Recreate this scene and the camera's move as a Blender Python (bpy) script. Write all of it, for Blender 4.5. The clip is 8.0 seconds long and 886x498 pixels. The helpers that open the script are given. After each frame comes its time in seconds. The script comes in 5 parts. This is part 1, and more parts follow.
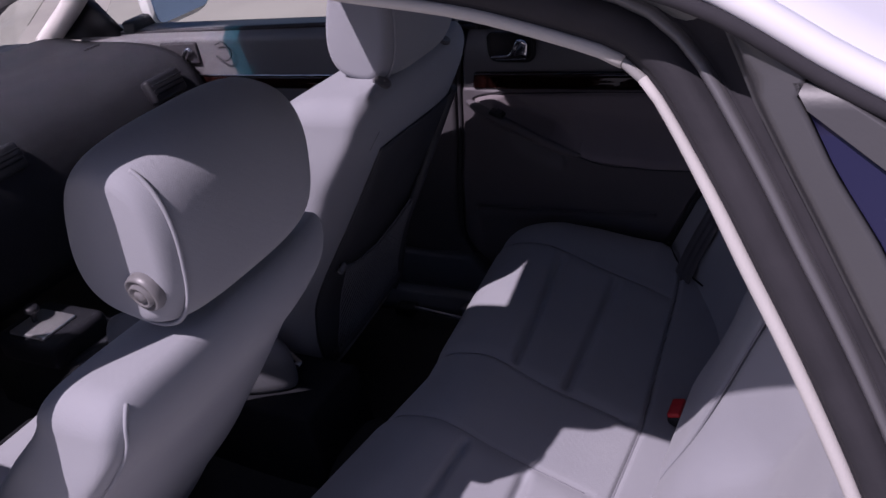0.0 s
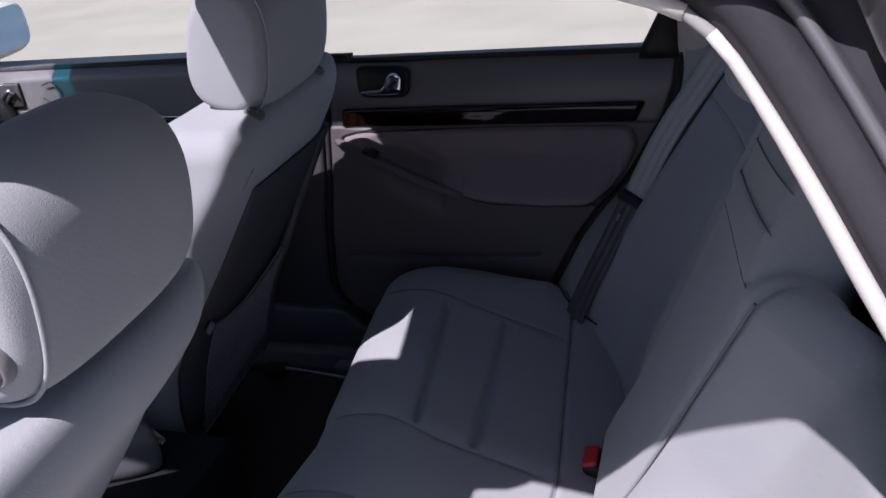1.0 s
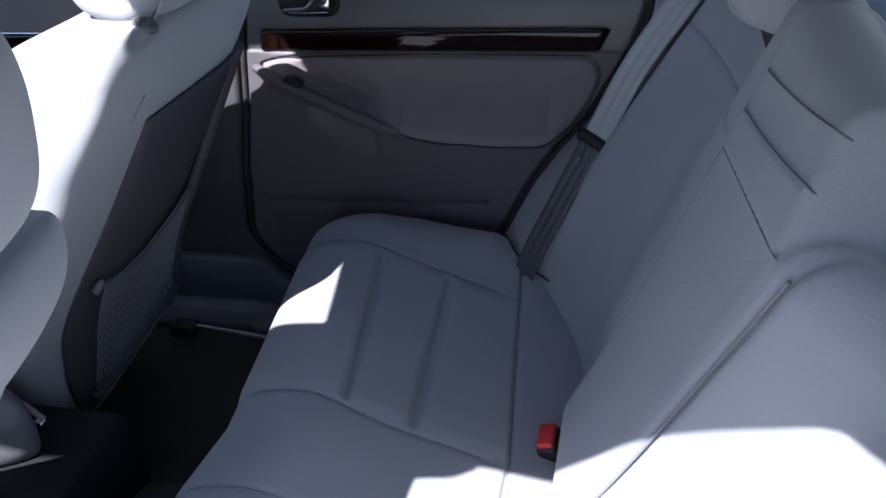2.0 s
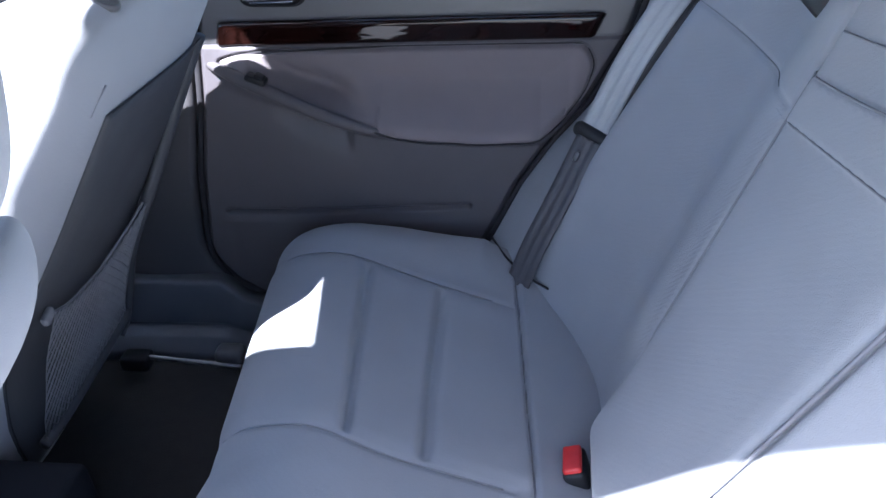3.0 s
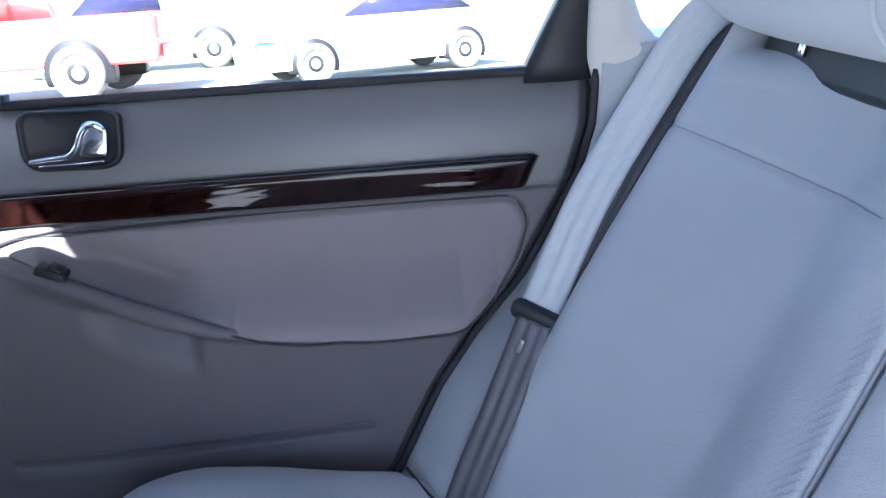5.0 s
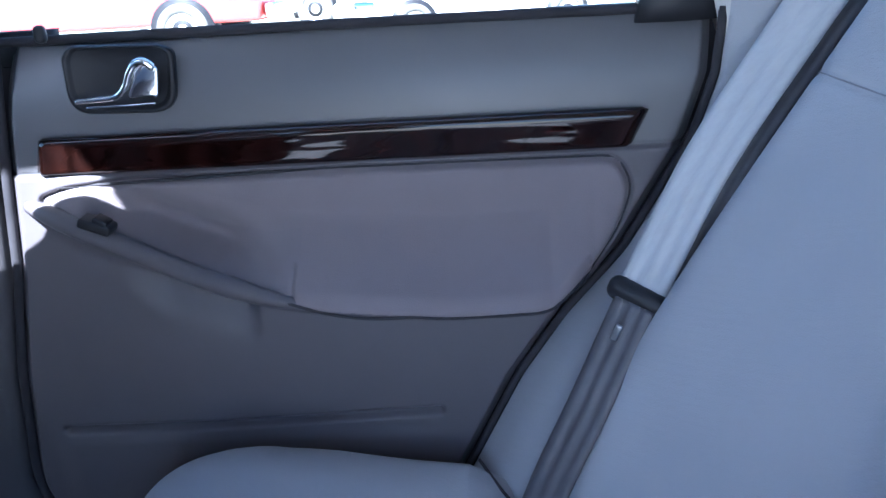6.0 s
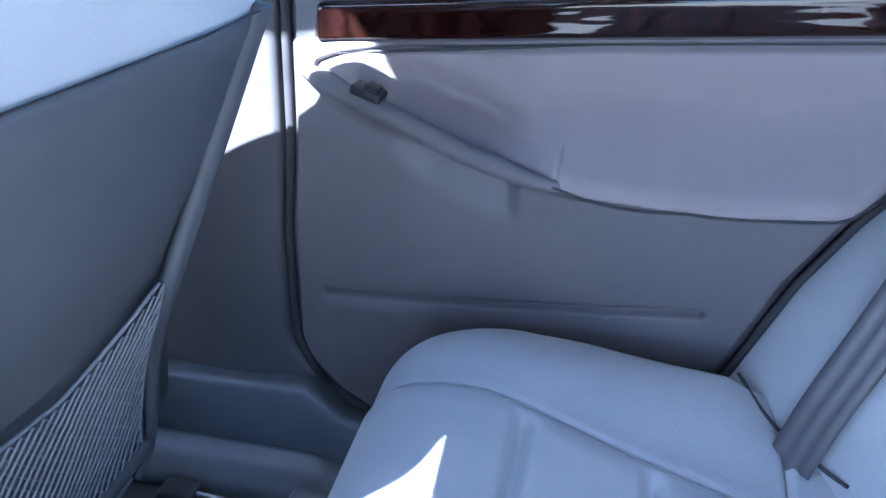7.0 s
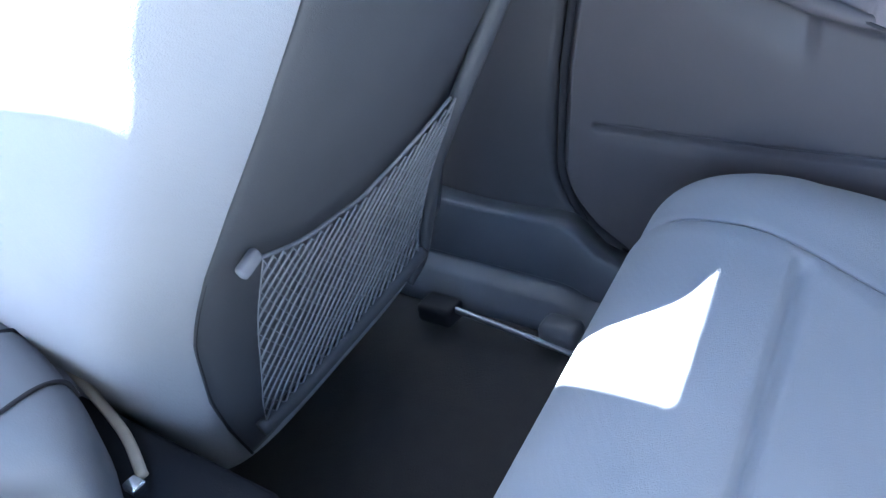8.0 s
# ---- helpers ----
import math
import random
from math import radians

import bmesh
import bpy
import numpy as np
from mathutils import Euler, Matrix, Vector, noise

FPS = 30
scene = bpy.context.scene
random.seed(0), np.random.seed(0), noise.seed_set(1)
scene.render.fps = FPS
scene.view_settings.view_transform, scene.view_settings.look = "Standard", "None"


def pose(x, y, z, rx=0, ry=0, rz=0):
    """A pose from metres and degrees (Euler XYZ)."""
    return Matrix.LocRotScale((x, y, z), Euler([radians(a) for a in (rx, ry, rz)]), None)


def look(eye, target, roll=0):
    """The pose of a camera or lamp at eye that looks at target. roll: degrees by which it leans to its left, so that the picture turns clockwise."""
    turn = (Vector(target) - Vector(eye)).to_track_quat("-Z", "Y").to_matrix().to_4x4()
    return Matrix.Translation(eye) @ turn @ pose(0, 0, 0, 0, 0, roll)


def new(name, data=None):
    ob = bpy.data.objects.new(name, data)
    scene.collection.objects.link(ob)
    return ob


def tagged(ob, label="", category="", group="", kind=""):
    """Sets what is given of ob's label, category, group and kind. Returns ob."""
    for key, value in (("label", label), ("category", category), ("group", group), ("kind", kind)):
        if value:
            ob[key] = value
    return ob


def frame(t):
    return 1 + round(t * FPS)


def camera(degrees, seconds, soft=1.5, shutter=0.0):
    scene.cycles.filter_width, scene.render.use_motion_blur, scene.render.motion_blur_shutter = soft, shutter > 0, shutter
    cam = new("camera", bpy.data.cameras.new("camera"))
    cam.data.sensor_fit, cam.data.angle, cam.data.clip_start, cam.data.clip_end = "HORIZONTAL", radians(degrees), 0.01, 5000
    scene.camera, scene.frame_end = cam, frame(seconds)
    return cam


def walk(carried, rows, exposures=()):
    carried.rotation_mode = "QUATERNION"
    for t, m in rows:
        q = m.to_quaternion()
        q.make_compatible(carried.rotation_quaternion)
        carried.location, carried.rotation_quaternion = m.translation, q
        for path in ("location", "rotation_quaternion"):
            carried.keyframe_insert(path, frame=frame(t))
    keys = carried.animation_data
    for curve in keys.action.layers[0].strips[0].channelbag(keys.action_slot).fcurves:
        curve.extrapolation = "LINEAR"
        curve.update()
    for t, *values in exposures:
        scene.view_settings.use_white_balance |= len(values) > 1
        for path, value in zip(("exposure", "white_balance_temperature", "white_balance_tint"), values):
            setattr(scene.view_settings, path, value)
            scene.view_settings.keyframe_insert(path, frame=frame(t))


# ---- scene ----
cam = camera(54.0, 8.0)
PATH = [
    (0, (0.838, -0.984, 1.395), (-0.102, 0.495, 0.431), -10.9),
    (0.5, (0.75, -0.957, 1.375), (-0.065, 0.62, 0.453), -9.7),
    (0.7, (0.732, -0.961, 1.352), (0.035, 0.695, 0.485), -8.5),
    (1, (0.698, -0.913, 1.322), (0.095, 0.766, 0.418), -7.7),
    (1.5, (0.65, -0.827, 1.276), (0.06, 0.828, 0.321), -7.1),
    (1.7, (0.647, -0.781, 1.257), (0.117, 0.854, 0.234), -6.1),
    (2.8, (0.511, -0.661, 1.188), (0.217, 1.012, 0.132), -4.6),
    (3, (0.493, -0.641, 1.162), (0.226, 1.058, 0.142), -4.0),
    (3.5, (0.449, -0.589, 1.125), (0.202, 1.14, 0.149), -3.3),
    (4, (0.454, -0.47, 1.084), (0.345, 1.305, 0.169), -1.4),
    (4.5, (0.425, -0.371, 1.049), (0.453, 1.505, 0.357), -3.8),
    (4.7, (0.401, -0.329, 1.037), (0.482, 1.556, 0.375), -4.1),
    (5.8, (0.416, -0.174, 0.965), (0.357, 1.717, 0.316), -3.3),
    (6, (0.414, -0.153, 0.969), (0.271, 1.709, 0.253), -4.0),
    (6.5, (0.394, -0.136, 0.955), (0.014, 1.655, 0.15), -5.8),
    (7, (0.368, -0.122, 0.948), (-0.275, 1.543, 0.046), -5.6),
    (7.5, (0.346, -0.145, 0.938), (-0.507, 1.342, -0.092), -7.5),
    (8, (0.336, -0.172, 0.928), (-0.721, 1.115, -0.179), -9.8),
]
EXPOSURE = [(0.0, 0.04, 6000, 38), (0.5, 0.54, 6000, 32), (1.0, 0.78, 6000, 22), (1.5, 1.25, 5900, 16), (1.7, 1.53, 5800, 14), (2.8, 3.08, 5650, 11), (3.0, 3.18, 5530, 11), (3.5, 3.56, 5440, 11), (4.0, 3.76, 5300, 10), (4.5, 3.98, 5490, 9), (5.8, 3.77, 5210, 9), (6.0, 3.72, 5080, 9), (6.5, 4.07, 4880, 7), (7.0, 4.56, 4950, 6), (7.5, 4.65, 5060, 5), (8.0, 4.6, 5340, 4)]
walk(cam, [(t, look(eye, target, roll)) for t, eye, target, roll in PATH], EXPOSURE)

# ---- world and sun ----
SUN_WAY = Vector((0.20, 0.65, -1.0)).normalized()
world = bpy.data.worlds.new("world")
scene.world = world
world.use_nodes = True
_sky = world.node_tree.nodes.new("ShaderNodeTexSky")
_sky.sky_type, _sky.sun_disc = "NISHITA", False
_sky.sun_elevation = math.asin(-SUN_WAY.z)
_sky.sun_rotation = math.atan2(-SUN_WAY.x, -SUN_WAY.y)
_bg = world.node_tree.nodes["Background"]
_bg.inputs["Strength"].default_value = 0.056
world.node_tree.links.new(_sky.outputs[0], _bg.inputs[0])
_sun = bpy.data.lights.new("sun", "SUN")
_sun.energy, _sun.angle, _sun.color = 5.0, radians(0.55), (1.0, 0.95, 0.88)
sun = new("sun", _sun)
sun.matrix_world = Matrix.Translation((0, -3, 8)) @ SUN_WAY.to_track_quat("-Z", "Y").to_matrix().to_4x4()


# ---- materials ----
def material(name, color, rough=0.6, metal=0.0, second=None, scale=8.0, mix=0.5, bump=0.0, bump_scale=300.0, coat=0.0, sheen=0.0, spec=0.5, detail=5.0, weave=0.0, stretch=(1, 1, 1)):
    """Base colour with blotches towards a second colour, a fine bump, and a weave of crossed threads where asked."""
    m = bpy.data.materials.new(name)
    m.use_nodes = True
    nt = m.node_tree
    N, L = nt.nodes.new, nt.links.new
    b = nt.nodes["Principled BSDF"]
    b.inputs["Roughness"].default_value, b.inputs["Metallic"].default_value = rough, metal
    b.inputs["Coat Weight"].default_value, b.inputs["Coat Roughness"].default_value = coat, 0.04
    b.inputs["Sheen Weight"].default_value, b.inputs["Specular IOR Level"].default_value = sheen, spec
    co = N("ShaderNodeTexCoord")
    mp = N("ShaderNodeMapping")
    mp.inputs["Scale"].default_value = stretch
    L(co.outputs["Object"], mp.inputs[0])
    big = N("ShaderNodeTexNoise")
    big.inputs["Scale"].default_value, big.inputs["Detail"].default_value = scale, detail
    L(mp.outputs[0], big.inputs["Vector"])
    ramp = N("ShaderNodeMapRange")
    ramp.inputs["From Min"].default_value, ramp.inputs["From Max"].default_value, ramp.inputs["To Max"].default_value = 0.35, 0.7, mix
    L(big.outputs[0], ramp.inputs[0])
    blend = N("ShaderNodeMix")
    blend.data_type = "RGBA"
    blend.inputs[6].default_value = (*color, 1)
    blend.inputs[7].default_value = (*(second or tuple(c * 0.8 for c in color)), 1)
    L(ramp.outputs[0], blend.inputs[0])
    L(blend.outputs[2], b.inputs["Base Color"])
    rr = N("ShaderNodeMapRange")
    rr.inputs["To Min"].default_value, rr.inputs["To Max"].default_value = max(0.0, rough * 0.85), min(1.0, rough * 1.15)
    L(big.outputs[0], rr.inputs[0])
    L(rr.outputs[0], b.inputs["Roughness"])
    if bump or weave:
        bp = N("ShaderNodeBump")
        bp.inputs["Strength"].default_value, bp.inputs["Distance"].default_value = 0.5, 0.001
        fine = N("ShaderNodeTexNoise")
        fine.inputs["Scale"].default_value, fine.inputs["Detail"].default_value = bump_scale, 2.0
        L(co.outputs["Object"], fine.inputs["Vector"])
        gain = N("ShaderNodeMath")
        gain.operation = "MULTIPLY"
        gain.inputs[1].default_value = bump
        L(fine.outputs[0], gain.inputs[0])
        last = gain.outputs[0]
        if weave:
            w = N("ShaderNodeTexWave")
            w.bands_direction, w.inputs["Scale"].default_value, w.inputs["Distortion"].default_value = "DIAGONAL", 55.0, 4.0
            L(co.outputs["Object"], w.inputs["Vector"])
            g = N("ShaderNodeMath")
            g.operation = "MULTIPLY_ADD"
            g.inputs[1].default_value = weave
            L(w.outputs[1], g.inputs[0])
            L(last, g.inputs[2])
            last = g.outputs[0]
        L(last, bp.inputs["Height"])
        L(bp.outputs[0], b.inputs["Normal"])
    return m


def glass_material(name, tint, rough=0.0):
    m = bpy.data.materials.new(name)
    m.use_nodes = True
    b = m.node_tree.nodes["Principled BSDF"]
    b.inputs["Base Color"].default_value = (*tint, 1)
    b.inputs["Transmission Weight"].default_value, b.inputs["Roughness"].default_value, b.inputs["IOR"].default_value = 1.0, rough, 1.05
    return m


CLOTH = material("grey_cloth", (0.290, 0.294, 0.319), 0.95, second=(0.248, 0.252, 0.280), scale=6, mix=0.6, bump=0.9, bump_scale=800, sheen=0.15, weave=0.11, spec=0.2)
DOOR_CLOTH = material("mauve_grey_door_cloth", (0.168, 0.146, 0.155), 0.9, second=(0.142, 0.123, 0.132), scale=7, mix=0.6, bump=0.7, bump_scale=800, sheen=0.1, spec=0.2)
HEADLINER = material("pale_headliner_fabric", (0.235, 0.230, 0.224), 0.9, second=(0.207, 0.202, 0.199), scale=9, mix=0.5, bump=0.5, bump_scale=600)
SEAM = material("dark_seam_thread", (0.20, 0.20, 0.225), 0.9, bump=0.5)
PLASTIC = material("grained_grey_plastic", (0.089, 0.080, 0.089), 0.55, second=(0.069, 0.062, 0.069), scale=5, mix=0.6, bump=0.35, bump_scale=900, spec=0.4)
PILLAR_PLASTIC = material("dark_pillar_plastic", (0.064, 0.060, 0.066), 0.55, second=(0.050, 0.047, 0.052), scale=5, mix=0.6, bump=0.35, bump_scale=900, spec=0.4)
SILL_GREY = material("scuffed_sill_plastic", (0.096, 0.101, 0.119), 0.45, second=(0.067, 0.071, 0.086), scale=9, mix=0.7, bump=0.4, bump_scale=700, spec=0.45)
SIDE_VINYL = material("smooth_grey_vinyl", (0.108, 0.110, 0.122), 0.5, second=(0.092, 0.094, 0.105), scale=6, mix=0.6, bump=0.35, bump_scale=700, spec=0.4)
GRIP = material("moulded_grip_plastic", (0.152, 0.133, 0.143), 0.7, second=(0.128, 0.112, 0.121), scale=7, mix=0.6, bump=0.4, bump_scale=800, spec=0.35)
KNOB_GREY = material("satin_grey_knob", (0.161, 0.155, 0.158), 0.4, second=(0.137, 0.132, 0.134), scale=30, bump=0.2, bump_scale=600)
SEAT_SHELL = material("grey_seat_shell", (0.056, 0.057, 0.065), 0.6, second=(0.045, 0.047, 0.053), scale=7, mix=0.6, bump=0.4, bump_scale=800, spec=0.35)
STEEL = material("dull_steel", (0.38, 0.38, 0.40), 0.4, 0.9, second=(0.15, 0.15, 0.16), scale=60)
PLASTIC_UP = material("upper_grey_plastic", (0.101, 0.099, 0.106), 0.40, second=(0.083, 0.081, 0.088), scale=4, mix=0.6, bump=0.25, bump_scale=900, spec=0.5)
TRIM_LIGHT = material("pale_pillar_trim", (0.425, 0.408, 0.391), 0.8, second=(0.374, 0.357, 0.348), scale=9, mix=0.5, bump=0.5, bump_scale=600)
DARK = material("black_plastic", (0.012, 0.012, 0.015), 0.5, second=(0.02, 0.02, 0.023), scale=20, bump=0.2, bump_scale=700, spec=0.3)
RUBBER = material("black_rubber_seal", (0.022, 0.021, 0.025), 0.8, second=(0.042, 0.039, 0.045), scale=25, bump=0.3, bump_scale=400, spec=0.25)
DASH = material("dark_grey_dash_skin", (0.014, 0.0145, 0.018), 0.8, second=(0.010, 0.0105, 0.013), scale=10, bump=0.5, bump_scale=600, spec=0.12)
CHROME = material("worn_chrome", (0.75, 0.76, 0.78), 0.14, 1.0, second=(0.6, 0.61, 0.64), scale=40)
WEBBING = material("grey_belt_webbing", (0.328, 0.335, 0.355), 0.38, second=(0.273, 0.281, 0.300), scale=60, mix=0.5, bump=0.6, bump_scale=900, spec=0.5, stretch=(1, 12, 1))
CARPET = material("dark_carpet", (0.034, 0.031, 0.031), 1.0, second=(0.052, 0.048, 0.046), scale=40, bump=1.5, bump_scale=450)
SILVER = material("silver_metallic_paint", (0.84, 0.84, 0.86), 0.36, 0.25, second=(0.79, 0.79, 0.81), scale=14, coat=0.9)
# silver paint dimmed to grey, the weaker light put into its colour
PILLAR_GREY = material("dimmed_silver_pillar", (0.055, 0.054, 0.057), 0.45, second=(0.042, 0.041, 0.044), scale=11, mix=0.6, bump=0.15, bump_scale=400)
RED_BUTTON = material("red_buckle_plastic", (0.62, 0.03, 0.03), 0.4, second=(0.5, 0.02, 0.02), scale=60)
# the same belt webbing with its shade put into a darker colour
SHADED_WEBBING = material("shaded_belt_webbing", (0.060, 0.056, 0.065), 0.45, second=(0.044, 0.041, 0.048), scale=50, mix=0.6, bump=0.6, bump_scale=900)
STALK = material("tan_stalk_plastic", (0.35, 0.31, 0.25), 0.6, second=(0.29, 0.26, 0.21), scale=40, bump=0.3)
NET = material("grey_elastic_net", (0.155, 0.155, 0.172), 0.8, second=(0.115, 0.115, 0.130), scale=80, bump=0.5)
GLASS = glass_material("tinted_window_glass", (0.92, 0.95, 0.93))
REAR_GLASS = glass_material("dark_tinted_rear_glass", (0.40, 0.44, 0.42))
# a blue reflection of the surroundings is put into the mirror's own colour
MIRROR = material("mirror_glass", (0.24, 0.36, 0.55), 0.03, 1.0)


def wood():
    m = material("lacquered_burl_wood", (0.010, 0.004, 0.0035), 0.05, second=(0.022, 0.006, 0.004), scale=26, mix=0.6, coat=0.35, spec=0.2, detail=8.0, stretch=(1, 1, 2.5))
    nt = m.node_tree
    vein = nt.nodes.new("ShaderNodeTexWave")
    vein.inputs["Scale"].default_value, vein.inputs["Distortion"].default_value, vein.inputs["Detail"].default_value = 9.0, 14.0, 4.0
    dark = nt.nodes.new("ShaderNodeMix")
    dark.data_type, dark.blend_type = "RGBA", "MULTIPLY"
    dark.inputs[0].default_value = 0.65
    b = nt.nodes["Principled BSDF"]
    source = b.inputs["Base Color"].links[0].from_socket
    co = nt.nodes["Texture Coordinate"]
    nt.links.new(co.outputs["Object"], vein.inputs["Vector"])
    nt.links.new(source, dark.inputs[6])
    nt.links.new(vein.outputs[0], dark.inputs[7])
    nt.links.new(dark.outputs[2], b.inputs["Base Color"])
    # the lacquer is slightly wavy
    wave = nt.nodes.new("ShaderNodeTexNoise")
    wave.inputs["Scale"].default_value, wave.inputs["Detail"].default_value = 9.0, 1.0
    along = nt.nodes.new("ShaderNodeMapping")
    along.inputs["Scale"].default_value = (1.4, 1.0, 7.0)
    bp = nt.nodes.new("ShaderNodeBump")
    bp.inputs["Strength"].default_value, bp.inputs["Distance"].default_value = 0.5, 0.0016
    nt.links.new(co.outputs["Object"], along.inputs[0])
    nt.links.new(along.outputs[0], wave.inputs["Vector"])
    nt.links.new(wave.outputs[0], bp.inputs["Height"])
    for socket in ("Normal", "Coat Normal"):
        nt.links.new(bp.outputs[0], b.inputs[socket])
    return m


WOOD = wood()
LOT = material("pale_worn_concrete", (0.330, 0.316, 0.272), 0.9, second=(0.243, 0.233, 0.207), scale=0.8, mix=0.7, bump=1.0, bump_scale=60, detail=9.0)
RED_PAINT = material("faded_red_paint", (0.50, 0.05, 0.045), 0.35, second=(0.44, 0.04, 0.04), scale=3, coat=0.6)
WHITE_PAINT = material("white_car_paint", (0.78, 0.78, 0.77), 0.35, second=(0.7, 0.7, 0.69), scale=3, coat=0.6)
TYRE = material("dusty_tyre_rubber", (0.084, 0.081, 0.077), 0.9, second=(0.140, 0.133, 0.126), scale=12, bump=1.0, bump_scale=80)
RIM = material("dull_alloy_rim", (0.55, 0.55, 0.56), 0.35, 0.8)


# ---- mesh helpers ----
def mesh_ob(name, mesh, mat, parent=None, label="", smooth=True):
    ob = new(name, mesh)
    for one in (mat if isinstance(mat, (list, tuple)) else [mat]):
        mesh.materials.append(one)
    if smooth:
        mesh.polygons.foreach_set("use_smooth", [True] * len(mesh.polygons))
    if parent:
        ob.parent = parent
    if label:
        ob["label"] = label
    return ob


def raw(verts, faces):
    me = bpy.data.meshes.new("m")
    me.from_pydata([tuple(map(float, v)) for v in verts], [], faces)
    bm = bmesh.new()
    bm.from_mesh(me)
    bmesh.ops.recalc_face_normals(bm, faces=bm.faces)
    bm.to_mesh(me)
    bm.free()
    return me


def grid_faces(nv, nu, start=0, wrap=False):
    out = []
    for j in range(nv - 1):
        for i in range(nu if wrap else nu - 1):
            k = (i + 1) % nu
            out.append((start + j * nu + i, start + j * nu + k, start + (j + 1) * nu + k, start + (j + 1) * nu + i))
    return out


def sheet(P, back):
    """A closed slab: the front surface P (nv, nu, 3) and the same surface moved by the vector or array back."""
    nv, nu, _ = P.shape
    Q = P + np.asarray(back)
    n = nv * nu
    faces = grid_faces(nv, nu) + [tuple(reversed(f)) for f in grid_faces(nv, nu, n)]
    rim = [i for i in range(nu)] + [j * nu + nu - 1 for j in range(1, nv)] + [(nv - 1) * nu + i for i in range(nu - 2, -1, -1)] + [j * nu for j in range(nv - 2, 0, -1)]
    faces += [(rim[i], rim[i - 1], rim[i - 1] + n, rim[i] + n) for i in range(len(rim))]
    return raw(np.concatenate([P.reshape(-1, 3), Q.reshape(-1, 3)]), faces)


def loft(R, caps=True):
    """A closed skin over rings R (k, n, 3)."""
    k, n, _ = R.shape
    faces = grid_faces(k, n, 0, True)
    V = R.reshape(-1, 3)
    if caps:
        V = np.concatenate([V, [R[0].mean(0)], [R[-1].mean(0)]])
        faces += [(i, (i + 1) % n, k * n) for i in range(n)]
        faces += [((k - 1) * n + i, (k - 1) * n + (i + 1) % n, k * n + 1) for i in range(n)]
    return raw(V, faces)


def smooth_path(points, n):
    """Catmull-Rom through the points, n samples evenly by length."""
    p = np.array(points, float)
    p = np.concatenate([[2 * p[0] - p[1]], p, [2 * p[-1] - p[-2]]])
    out = []
    for a, b, c, d in zip(p[:-3], p[1:-2], p[2:-1], p[3:]):
        for t in np.linspace(0, 1, 24, endpoint=False):
            out.append(0.5 * (2 * b + (c - a) * t + (2 * a - 5 * b + 4 * c - d) * t**2 + (3 * b - a - 3 * c + d) * t**3))
    out = np.array(out + [p[-2]])
    s = np.r_[0, np.cumsum(np.linalg.norm(np.diff(out, axis=0), axis=1))]
    return np.stack([np.interp(np.linspace(0, s[-1], n), s, out[:, i]) for i in range(out.shape[1])], 1)


def frames_along(p, up=(0, 0, 1)):
    t = np.gradient(p, axis=0)
    t /= np.linalg.norm(t, axis=1)[:, None] + 1e-9
    a = np.cross(t, np.asarray(up, float))
    a /= np.linalg.norm(a, axis=1)[:, None] + 1e-9
    return t, a, np.cross(a, t)


def tube(points, r, n=60, sides=10, up=(0, 0, 1), flat=1.0, smooth=True):
    """A round or flattened bar along a path; flat scales it along the path's own up."""
    p = smooth_path(points, n) if smooth else np.array(points, float)
    _, a, b = frames_along(p, up)
    ang = np.linspace(0, 2 * math.pi, sides, endpoint=False)
    r = np.broadcast_to(np.asarray(r, float), (len(p),))[:, None, None]
    R = p[:, None] + r * (np.cos(ang)[None, :, None] * a[:, None] + flat * np.sin(ang)[None, :, None] * b[:, None])
    return loft(R)


def ribbon(points, width, thick, n=60, across=(0, 1, 0)):
    """A flat strap along a path with its width along a fixed direction."""
    p = smooth_path(points, n)
    t = np.gradient(p, axis=0)
    t /= np.linalg.norm(t, axis=1)[:, None]
    w = np.asarray(across, float)[None] - (t @ np.asarray(across, float))[:, None] * t
    w /= np.linalg.norm(w, axis=1)[:, None]
    nrm = np.cross(t, w)
    u = np.linspace(-1, 1, 13)
    rib = 0.0011 * np.cos(u * math.pi * 3)
    top = p[:, None] + u[None, :, None] * width / 2 * w[:, None] + (thick / 2 + rib)[None, :, None] * nrm[:, None]
    bot = p[:, None] + u[None, ::-1, None] * width / 2 * w[:, None] - thick / 2 * nrm[:, None]
    return loft(np.concatenate([top, bot], 1))


def rounded_box(sx, sy, sz, r, seg=3):
    bm = bmesh.new()
    bmesh.ops.create_cube(bm, size=1.0)
    bmesh.ops.scale(bm, vec=(sx, sy, sz), verts=bm.verts)
    bmesh.ops.bevel(bm, geom=bm.edges[:], offset=r, segments=seg, profile=0.5, affect="EDGES")
    me = bpy.data.meshes.new("m")
    bm.to_mesh(me)
    bm.free()
    return me


def moved(me, m):
    me.transform(m)
    return me


